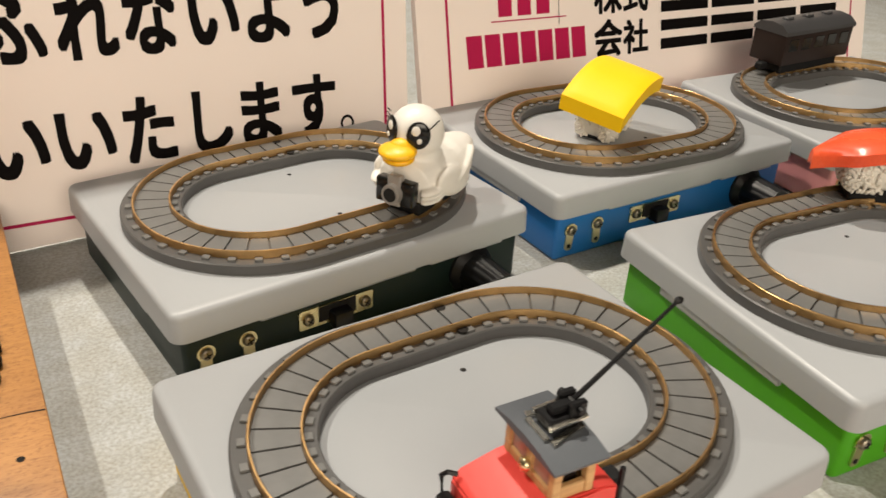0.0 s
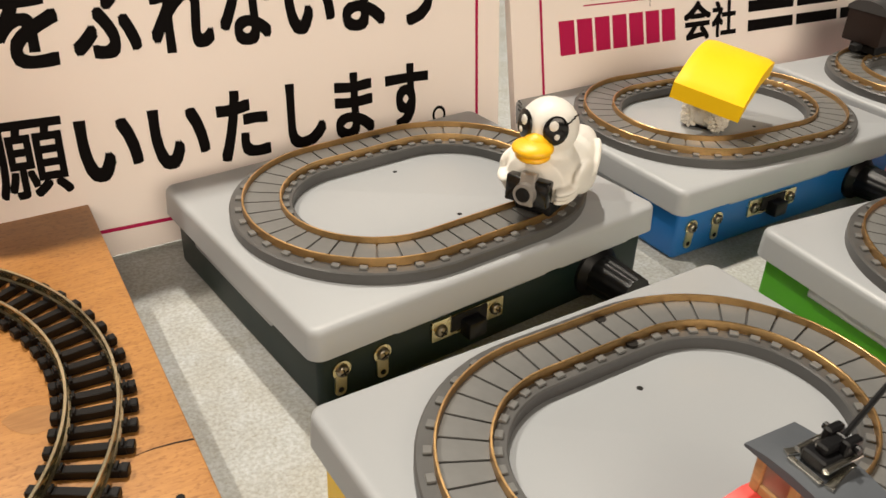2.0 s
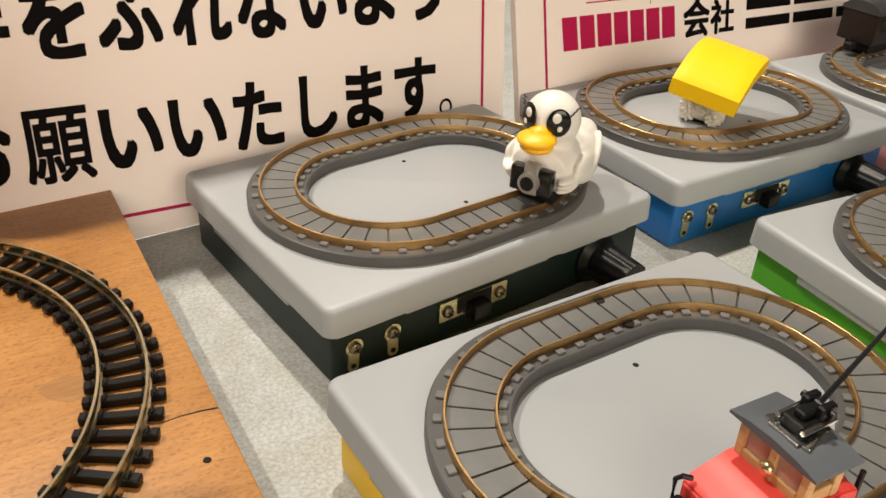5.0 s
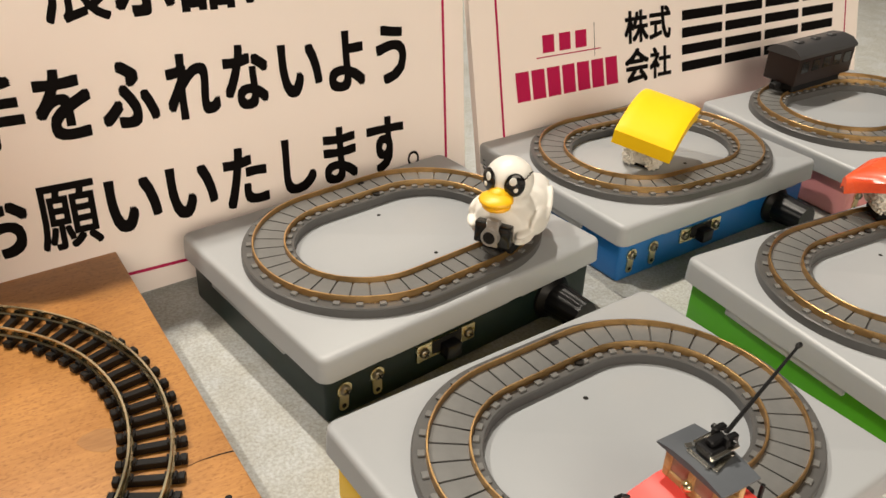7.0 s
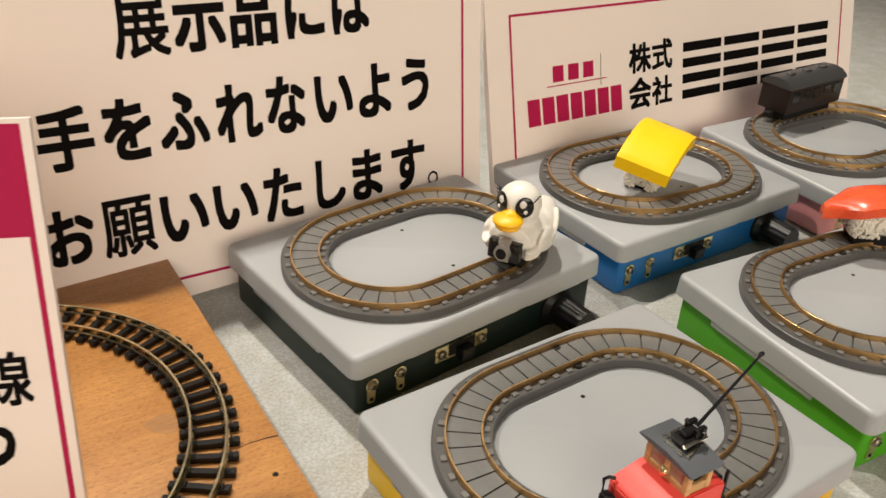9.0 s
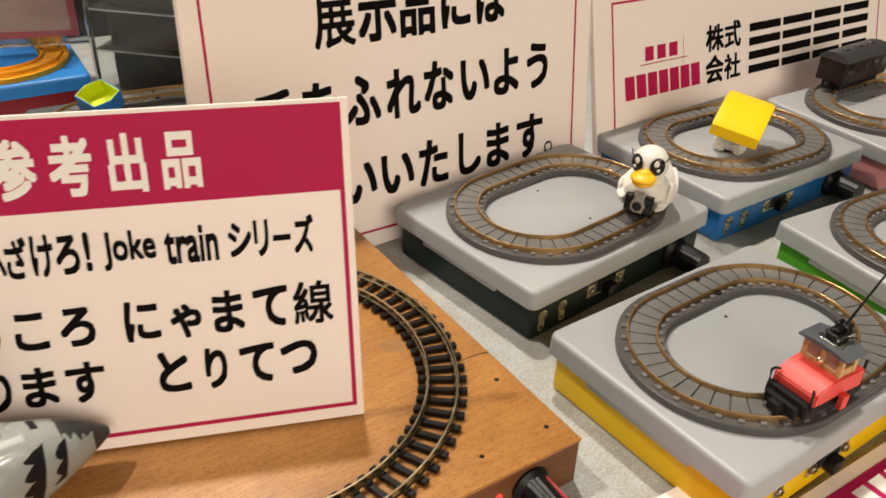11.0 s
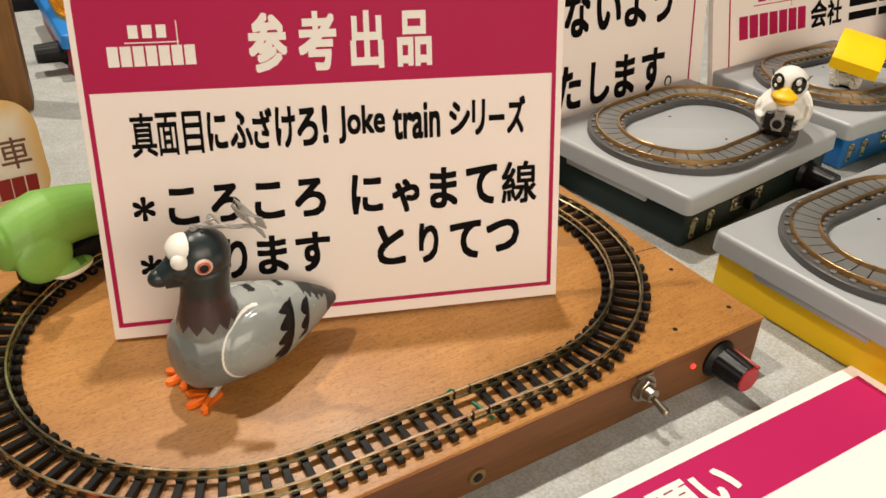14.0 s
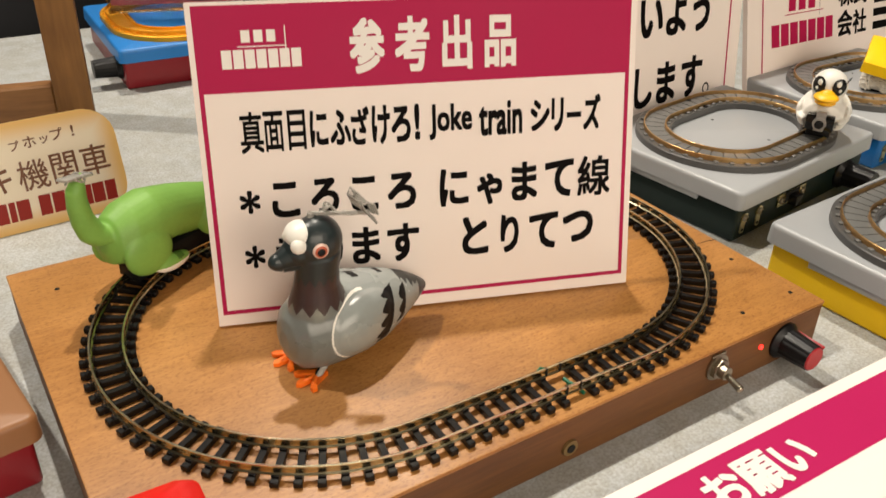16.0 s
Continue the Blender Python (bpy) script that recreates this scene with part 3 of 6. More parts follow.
FRONT = pose(0, 0, 0, 90, 0, 0)  # lays a flat part against a front face


def train_case(x, y, yaw, mat, colour, group="battery cases under the toy tracks"):
    t = thing("train_case", pose(x, y, 0, 0, 0, math.degrees(yaw)), f"{colour} plastic battery case with a grey lid on the table", "case", group)
    body = CASE["body"].copy()
    body.materials[0] = mat
    part("body", body, None, t, f"{colour} plastic body")
    top = part("lid", CASE["lid"], None, t, "smooth lid with rounded edges")
    for lip in CASE["lips"]:
        part("rim_lip", lip, None, top)
    for lx in (-0.0472, -0.0362):
        lug = part("terminal_lug", CASE["lug"], None, t, "brass solder lug", at=Matrix.Translation((lx, -0.0402, 0.0105)) @ FRONT @ pose(0, 0, 0, 0, 0, -3 if lx < -0.04 else 2))
        part("lug_hole", CASE["lug_hole"], None, lug)
        part("screw", CASE["screw"], None, lug, "cross-headed screw", at=pose(0, 0, 0.0006))
    sw = part("slide_switch", CASE["plate"], None, t, "plated switch plate", at=Matrix.Translation((-0.0108, -0.0402, 0.0102)) @ FRONT)
    for sx in (-0.0086, 0.0086):
        part("screw", CASE["screw"], None, sw, "cross-headed screw", at=pose(sx, 0, 0.0007, 0, 0, 30))
    part("slot", CASE["slot"], None, sw)
    part("slider", CASE["slider"], None, sw, "black slider")
    add_knob(t, Matrix.Translation((0.0345, -0.0401, 0.0085)) @ FRONT, cap=False)
    for hy in (-0.0165, 0.0145):
        bm2 = bmesh.new()
        add_cone(bm2, pose(0.0045, hy, 0.0242), 0.0007, 0.0007, 0.00015, 12)
        part("lid_hole", bm2, M["hole"], t, "small drilled hole")
    return t


CASES = {
    "dark_green": (-0.0460, 0.2278, 0.675, "dark green"),
    "yellow": (0.0090, 0.1338, 0.594, "bright yellow"),
    "blue": (0.0546, 0.3020, 0.590, "blue"),
    "green": (0.1172, 0.2072, 0.490, "grass green"),
    "pink": (0.1626, 0.3520, 0.529, "pink"),
}
TRACK_OFF = {"yellow": (0.0008, -0.0008), "dark_green": (0.0005, -0.0012), "blue": (-0.0008, -0.0029)}  # tracks glued a little off the middle
TRACK_TURN = {"blue": -4.0}
for key, (x, y, yaw, colour) in CASES.items():
    train_case(x, y, yaw, M[key], colour)
    case_track(pose(x, y, 0.0243, 0, 0, math.degrees(yaw)) @ pose(*TRACK_OFF.get(key, (0, 0)), 0, 0, 0, TRACK_TURN.get(key, 0)), f"grey oval toy track with bronze rails on the {colour} case", M["bronze"], M["roadbed"])


def on_case(key, lx, ly, z=0.0293, turn=0.0):
    """A pose on a case: local place, height and turn in degrees."""
    x, y, yaw, _ = CASES[key]
    ox, oy = TRACK_OFF.get(key, (0, 0))
    return pose(x, y, 0, 0, 0, math.degrees(yaw)) @ pose(lx + ox, ly + oy, z, 0, 0, turn)


# ---- wooden board with its own oval ----
BOARD = pose(-0.19265, 0.09985, 0, 0, 0, math.degrees(0.5527))


def wooden_board():
    t = thing("wooden_board", BOARD, "flat wooden box with a plywood top on the table", "wooden base")
    bm = bmesh.new()
    add_box(bm, (-0.1178, -0.0773, 0.0), (0.1132, 0.0773, 0.0168), 0.0004, 1)
    part("side_frame", bm, M["walnut"], t, "dark brown wooden frame")
    bm = bmesh.new()
    add_box(bm, (-0.1181, -0.0776, 0.0168), (0.1135, 0.0776, 0.0182), 0.0005, 2)
    part("top_panel", bm, M["ply"], t, "worn orange-brown plywood")
    for x, y in ((0.1071, -0.0424), (0.1072, -0.0681), (0.0830, -0.0680), (-0.1050, 0.0600), (-0.1060, -0.0640)):
        bm = bmesh.new()
        add_cone(bm, pose(x, y, 0.0181), 0.0009, 0.0008, 0.0002, 10)
        part("nail_hole", bm, M["hole"], t, "small dark nail hole")
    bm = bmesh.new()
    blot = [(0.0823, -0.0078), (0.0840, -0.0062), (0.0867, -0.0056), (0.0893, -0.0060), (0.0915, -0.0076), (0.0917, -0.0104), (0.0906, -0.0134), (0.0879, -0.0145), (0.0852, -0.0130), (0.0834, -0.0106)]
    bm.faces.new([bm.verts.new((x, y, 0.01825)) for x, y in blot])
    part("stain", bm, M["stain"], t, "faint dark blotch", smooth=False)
    bm = bmesh.new()
    crack = [(0.1022, -0.0286, 0.00006), (0.1058, -0.0283, 0.00014), (0.1098, -0.0286, 0.00020), (0.1132, -0.0292, 0.00026)]
    bm.faces.new([bm.verts.new((x, y - w, 0.01826)) for x, y, w in crack] + [bm.verts.new((x, y + w, 0.01826)) for x, y, w in crack[::-1]])
    part("crack", bm, M["hole"], t, "fine dark crack", smooth=False)
    add_knob(t, Matrix.Translation((0.0945, -0.0774, 0.0088)) @ FRONT @ pose(0, 0, 0, 0, 0, -52) @ Matrix.Diagonal((0.87, 0.87, 0.78, 1)))
    bm = bmesh.new()
    add_ball(bm, (0.0830, -0.0776, 0.0103), (0.0009, 0.0007, 0.0009), u=12, v=8)
    part("indicator_lamp", bm, M["led"], t, "lit red indicator")
    tog = bmesh.new()
    add_cone(tog, Matrix.Translation((0.0618, -0.0774, 0.0108)) @ FRONT, 0.0047, 0.0047, 0.0007, 28)
    sw = part("toggle_switch", tog, M["dull_steel"], t, "dull plated washer")
    bm = bmesh.new()
    add_cone(bm, Matrix.Translation((0.0618, -0.0780, 0.0108)) @ FRONT, 0.0036, 0.0036, 0.0016, 6)
    part("nut", bm, M["dull_steel"], sw)
    bm = bmesh.new()
    add_cone(bm, Matrix.Translation((0.0618, -0.0790, 0.0108)) @ FRONT, 0.0024, 0.0022, 0.0030, 20)
    part("bushing", bm, M["dull_steel"], sw)
    bm = bmesh.new()
    add_rod(bm, (0.0618, -0.0805, 0.0106), (0.0623, -0.0868, 0.0084), 0.0009, 12, 0.0013)
    add_ball(bm, (0.0623, -0.0868, 0.0084), 0.0013, u=12, v=8)
    part("lever", bm, M["dull_steel"], sw, "metal lever")
    bm = bmesh.new()
    add_box(bm, (0.0585, -0.0781, 0.0152), (0.0645, -0.0776, 0.0163), 0.0001, 1)
    part("tab", bm, M["dull_steel"], sw)
    bm = bmesh.new()
    add_cone(bm, Matrix.Translation((0.0024, -0.0774, 0.0060)) @ FRONT, 0.0028, 0.0026, 0.0008, 20)
    jack = part("socket", bm, M["old_brass"], t, "small brass socket")
    bm = bmesh.new()
    add_cone(bm, Matrix.Translation((0.0024, -0.0780, 0.0060)) @ FRONT, 0.0014, 0.0014, 0.0005, 14)
    part("socket_hole", bm, M["hole"], jack)
    return t


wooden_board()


def board_tie_mesh():
    bm = bmesh.new()
    add_box(bm, (-0.00098, -0.0076, 0.0), (0.00098, 0.0076, 0.0019), 0.00012, 1)
    for side in (-1, 1):
        for off in (-0.0011, 0.0011):
            add_box(bm, (-0.0010, side * 0.00475 + off - 0.0003, 0.0018), (0.0010, side * 0.00475 + off + 0.0003, 0.0026), 0.0001, 1)
        add_box(bm, (-0.00115, side * 0.0072 - 0.0008, 0.0003), (0.00115, side * 0.0072 + 0.0008, 0.0021), 0.0002, 1)
    return to_mesh(bm, "sleeper", M["tie_black"], True, 40)


def board_track():
    at = pose(-0.1928, 0.0981, 0.0182, 0, 0, math.degrees(0.5335))
    t = thing("model_railway_track", at, "black-sleepered oval railway track on the wooden board", "model railway")
    ring = oval(BOARD_S, BOARD_R, 56)
    for name, off in (("outer_rail", 0.00475), ("inner_rail", -0.00475)):
        bm = bmesh.new()
        sweep(bm, ring, [(off - 0.0006, 0.0019), (off - 0.0006, 0.0022), (off - 0.00015, 0.0026), (off - 0.00015, 0.0038), (off - 0.00032, 0.0041), (off - 0.00032, 0.0047), (off - 0.00027, 0.0048),
                         (off + 0.00027, 0.0048), (off + 0.00032, 0.0047), (off + 0.00032, 0.0041), (off + 0.00015, 0.0038), (off + 0.00015, 0.0026), (off + 0.0006, 0.0022), (off + 0.0006, 0.0019)])
        part(name, bm, M["nickel"], t, "polished nickel-brass rail")
    tie = board_tie_mesh()
    total = 4 * BOARD_S + 2 * math.pi * BOARD_R
    n = 104
    for k in range(n):
        d = (k + 0.5) * total / n + 0.0022
        if 0.0057 < d < 0.0147:
            continue
        x, y, a = along_oval(BOARD_S, BOARD_R, d)
        part("sleeper", tie, None, t, at=pose(x, y, 0, 0, 0, math.degrees(a)))
    for x in (0.0067, 0.0117):
        for y in (-BOARD_R - 0.00475, -BOARD_R + 0.00475):
            bm = bmesh.new()
            add_box(bm, (x - 0.00020, y - 0.0006, 0.0022), (x + 0.00020, y + 0.0006, 0.00485))
            part("rail_joint", bm, M["hole"], t)
    bm = bmesh.new()
    add_tube(bm, [(0.0112, -0.0665, 0.0003), (0.0114, -0.0650, 0.0012), (0.0107, -0.0640, 0.0018), (0.0122, -0.0690, 0.0012), (0.0127, -0.0712, 0.0008)], 0.0006)
    add_tube(bm, [(0.0082, -0.0585, 0.0006), (0.0062, -0.0570, 0.0009), (0.0082, -0.0562, 0.0010), (0.0102, -0.0575, 0.0006)], 0.0007)
    part("feed_wire", bm, M["wire_green"], t, "green feed wire")
    return t


board_track()


# ---- cards and signs ----
def sign_pose(p0, yaw, lean, roll=0.0):
    """A card's pose: x along the card, y up its face, z out of it; leaning back."""
    h = Vector((math.cos(yaw), math.sin(yaw), 0))
    u = Vector((-math.sin(yaw) * math.sin(lean), math.cos(yaw) * math.sin(lean), math.cos(lean)))
    n = h.cross(u)
    m = Matrix((h, u, n)).transposed().to_4x4()
    m.translation = p0
    return m @ pose(0, 0, 0, 0, 0, roll)


def card_sheet(name, x0, y0, x1, y1, mat, label, category, at, thick=0.003, r=0.0):
    t = thing(name, at, label, category)
    bm = bmesh.new()
    prism(bm, rounded(x0, y0, x1, y1, r, 8) if r else [(x0, y0), (x1, y0), (x1, y1), (x0, y1)], -thick, 0)
    part("panel", bm, mat, t, smooth=False)
    return t


def frame_line(t, x0, y0, x1, y1, w, mat, z=0.00015):
    bars(t, [(x0, y0, x1, y0 + w), (x0, y1 - w, x1, y1), (x0, y0 + w, x0 + w, y1 - w), (x1 - w, y0 + w, x1, y1 - w)], mat, "border_line", "thin crimson border", z)


def brand_shapes(t, x0, y0, x1, y1, mat, n=7, slant=0.06, gap=0.16):
    """Plain slanted blocks where a maker's mark is printed."""
    step = (x1 - x0) / n
    for k in range(n):
        bars(t, [(x0 + k * step, y0, x0 + (k + 1 - gap) * step, y1)], mat, "brand_mark", "plain block mark", slant=slant)


def glyphs(t, body, boxes, mat, weight, z=0.00015):
    """One printed character after another, each in its own box x0, y0, x1, y1."""
    for k, (ch, box) in enumerate(zip(body, boxes)):
        words(t, ch, *box, mat, weight * (0.55 if ch in "願線真面目展" else 1.0), z=z + 0.000004 * k)


def notice_sign():
    at = sign_pose((-0.0457, 0.29167, 0.0405), 0.6090, 0.1545, -2.29)
    t = thing("notice_sign", at, "white notice card with big black Japanese lettering", "sign")
    bm = bmesh.new()
    prism(bm, [(-0.1730, -0.0462), (0.0308, -0.0385), (0.0308, 0.0835), (-0.1716, 0.0835)], -0.003, 0)
    part("panel", bm, M["card"], t, smooth=False)
    frame_line(t, -0.1645, -0.0364, 0.0217, 0.0742, 0.0011, M["crimson"])
    glyphs(t, "展示品には", [(-0.1194, 0.0455, -0.1007, 0.0676), (-0.0995, 0.0455, -0.0809, 0.0676), (-0.0793, 0.0455, -0.0615, 0.0667), (-0.0583, 0.0466, -0.0424, 0.0676), (-0.0393, 0.0466, -0.0231, 0.0678)], M["ink"], 0.037)
    glyphs(t, "手をふれないよう", [(-0.1482, 0.0112, -0.1302, 0.0327), (-0.1273, 0.0114, -0.1109, 0.0331), (-0.1086, 0.0121, -0.0907, 0.0331), (-0.0880, 0.0119, -0.0703, 0.0333),
                          (-0.0685, 0.0120, -0.0524, 0.0340), (-0.0486, 0.0135, -0.0320, 0.0322), (-0.0296, 0.0130, -0.0144, 0.0345), (-0.0095, 0.0131, 0.0039, 0.0347)], M["ink"], 0.037)
    glyphs(t, "お願いいたします", [(-0.1515, -0.0215, -0.1350, -0.0014), (-0.1327, -0.0226, -0.1144, -0.0012), (-0.1121, -0.0215, -0.0948, -0.0033), (-0.0924, -0.0212, -0.0753, -0.0030),
                          (-0.0726, -0.0218, -0.0564, -0.0004), (-0.0505, -0.0213, -0.0373, -0.0006), (-0.0341, -0.0208, -0.0199, 0.0005), (-0.0155, -0.0205, 0.0012, 0.0012)], M["ink"], 0.037)
    bm = bmesh.new()
    ring = [(0.0053 + r * math.cos(a), -0.0176 + r * 1.15 * math.sin(a)) for r in (0.0018, 0.0027) for a in (2 * math.pi * k / 20 for k in range(20))]
    vs = [bm.verts.new((x, y, 0.00015)) for x, y in ring]
    for k in range(20):
        bm.faces.new((vs[k], vs[(k + 1) % 20], vs[20 + (k + 1) % 20], vs[20 + k]))
    part("full_stop", bm, M["ink"], t, smooth=False)
    return t


def maker_sign():
    at = sign_pose((0.0058, 0.32183, 0.0359), 0.6042, 0.2477, -1.66)
    t = thing("company_sign", at, "white company name card leaning at the back of the table", "sign")
    bm = bmesh.new()
    prism(bm, [(-0.0255, -0.0370), (0.2480, -0.0292), (0.2480, 0.0635), (-0.0255, 0.0635)], -0.003, 0)
    part("panel", bm, M["card"], t, smooth=False)
    frame_line(t, -0.0128, -0.0285, 0.2355, 0.0510, 0.0011, M["crimson"])
    bars(t, [(0.0076, 0.0171, 0.0448, 0.0176)], M["crimson"], "rule_line")
    bars(t, [(0.0410, 0.0145, 0.0413, 0.0289)], M["ink"], "rule_line")
    brand_shapes(t, 0.0112, 0.0190, 0.0392, 0.0263, M["crimson"], 3, 0.0, 0.30)
    brand_shapes(t, -0.0038, 0.0005, 0.0566, 0.0128, M["crimson"], 7, -0.05, 0.16)
    glyphs(t, "株式会社", [(0.0598, 0.0167, 0.0754, 0.0313), (0.0759, 0.0166, 0.0906, 0.0317), (0.0597, -0.0010, 0.0755, 0.0146), (0.0760, -0.0009, 0.0908, 0.0136)], M["ink"], 0.030)
    # the company's name as plain stacked bars
    for x0, y0, x1, y1 in ((0.0984, -0.0004, 0.1280, 0.0314), (0.1304, -0.0004, 0.1594, 0.0314), (0.1621, -0.0004, 0.1909, 0.0318), (0.1940, 0.0000, 0.2226, 0.0318)):
        rise = (y1 - y0) / 4
        for k in range(4):
            bars(t, [(x0, y0 + k * rise, x1, y0 + (k + 0.58) * rise)], M["ink"], "brand_mark", "plain black mark")
    return t


def exhibit_sign():
    at = sign_pose((-0.1311, 0.11095, 0.0618), 0.2129, 0.2277, -0.15)
    t = card_sheet("exhibit_sign", -0.1290, -0.0442, 0.0077, 0.0530, M["card"], "white exhibit card with a crimson heading, standing on the wooden board", "sign", at, 0.0022)
    bars(t, [(-0.1274, 0.0284, 0.0057, 0.0520)], M["crimson"], "heading_band", "crimson heading band", 0.0001)
    frame_line(t, -0.1274, -0.0406, 0.0057, 0.0288, 0.0013, M["crimson"])
    glyphs(t, "参考出品", [(-0.0835, 0.0312, -0.0730, 0.0474), (-0.0700, 0.0311, -0.0593, 0.0474), (-0.0556, 0.0311, -0.0461, 0.0472), (-0.0423, 0.0312, -0.0322, 0.0468)], M["white_ink"], 0.036, z=0.0003)
    bars(t, [(-0.1155, 0.0403, -0.1015, 0.0406), (-0.1020, 0.0392, -0.1017, 0.0460)], M["white_ink"], "rule_line", z=0.0003)
    for k in range(3):
        bars(t, [(-0.1143 + k * 0.0036, 0.0416, -0.1118 + k * 0.0036, 0.0450)], M["white_ink"], "brand_mark", "plain white block mark", z=0.0003)
    for k in range(7):
        bars(t, [(-0.1202 + k * 0.0033, 0.0343, -0.1174 + k * 0.0033, 0.0396)], M["white_ink"], "brand_mark", "plain white block mark", z=0.0003)
    glyphs(t, "真面目にふざけろ!", [(-0.1171, 0.0095, -0.1104, 0.0219), (-0.1102, 0.0096, -0.1044, 0.0217), (-0.1032, 0.0097, -0.0979, 0.0217), (-0.0967, 0.0101, -0.0913, 0.0212), (-0.0907, 0.0103, -0.0844, 0.0211),
                            (-0.0843, 0.0099, -0.0787, 0.0216), (-0.0780, 0.0097, -0.0723, 0.0217), (-0.0720, 0.0099, -0.0660, 0.0211), (-0.0648, 0.0103, -0.0631, 0.0215)], M["ink"], 0.035)
    words(t, "Joke", -0.0602, 0.0099, -0.0465, 0.0209, M["ink"], 0.030)
    words(t, "train", -0.0443, 0.0100, -0.0301, 0.0209, M["ink"], 0.030)
    glyphs(t, "シリーズ", [(-0.0274, 0.0105, -0.0210, 0.0205), (-0.0204, 0.0100, -0.0163, 0.0208), (-0.0152, 0.0141, -0.0103, 0.0160), (-0.0095, 0.0099, -0.0038, 0.0213)], M["ink"], 0.035)
    words(t, "*", -0.1191, -0.0089, -0.1131, -0.0016, M["ink"], 0.02)
    glyphs(t, "ころころ", [(-0.1097, -0.0109, -0.1013, 0.0002), (-0.0979, -0.0108, -0.0892, 0.0006), (-0.0857, -0.0110, -0.0771, 0.0001), (-0.0742, -0.0112, -0.0650, 0.0005)], M["ink"], 0.035)
    glyphs(t, "にゃまて線", [(-0.0575, -0.0118, -0.0480, 0.0005), (-0.0453, -0.0122, -0.0368, -0.0018), (-0.0337, -0.0119, -0.0250, 0.0010), (-0.0224, -0.0117, -0.0125, 0.0009), (-0.0111, -0.0122, 0.0003, 0.0013)], M["ink"], 0.035)
    words(t, "*", -0.1191, -0.0262, -0.1131, -0.0189, M["ink"], 0.02)
    glyphs(t, "走ります", [(-0.1100, -0.0282, -0.0985, -0.0158), (-0.0955, -0.0285, -0.0890, -0.0160), (-0.0862, -0.0282, -0.0772, -0.0160), (-0.0749, -0.0285, -0.0645, -0.0159)], M["ink"], 0.035)
    glyphs(t, "とりてつ", [(-0.0505, -0.0287, -0.0416, -0.0157), (-0.0375, -0.0291, -0.0312, -0.0161), (-0.0277, -0.0290, -0.0176, -0.0164), (-0.0160, -0.0277, -0.0052, -0.0169)], M["ink"], 0.035)
    bm = bmesh.new()
    add_box(bm, (-0.0640, -0.0440, -0.0150), (-0.0540, 0.0300, -0.0022), 0.0004, 1)
    part("prop", bm, M["card"], t, "plain strut behind the card")
    return t


notice_sign()
maker_sign()
exhibit_sign()


# ---- moulded toy figures ----
def sculpt(bm, voxel, smooth=6):
    """Melts overlapping blobs into one smooth skin."""
    me = bpy.data.meshes.new("clay")
    bm.to_mesh(me)
    bm.free()
    ob = bpy.data.objects.new("clay", me)
    scene.collection.objects.link(ob)
    r = ob.modifiers.new("melt", "REMESH")
    r.mode, r.voxel_size = "VOXEL", voxel
    s = ob.modifiers.new("soften", "SMOOTH")
    s.iterations, s.factor = smooth, 0.5
    got = bpy.data.meshes.new_from_object(ob.evaluated_get(bpy.context.evaluated_depsgraph_get()))
    bpy.data.objects.remove(ob)
    bpy.data.meshes.remove(me)
    out = bmesh.new()
    out.from_mesh(got)
    bpy.data.meshes.remove(got)
    return out


def dab(bm, index, made):
    for f in {f for v in made for f in v.link_faces}:
        f.material_index = index


def paint(bm, rule):
    for f in bm.faces:
        f.material_index = rule(f.calc_center_median())


def saw(t):
    return abs((t % 1.0) - 0.5) * 2


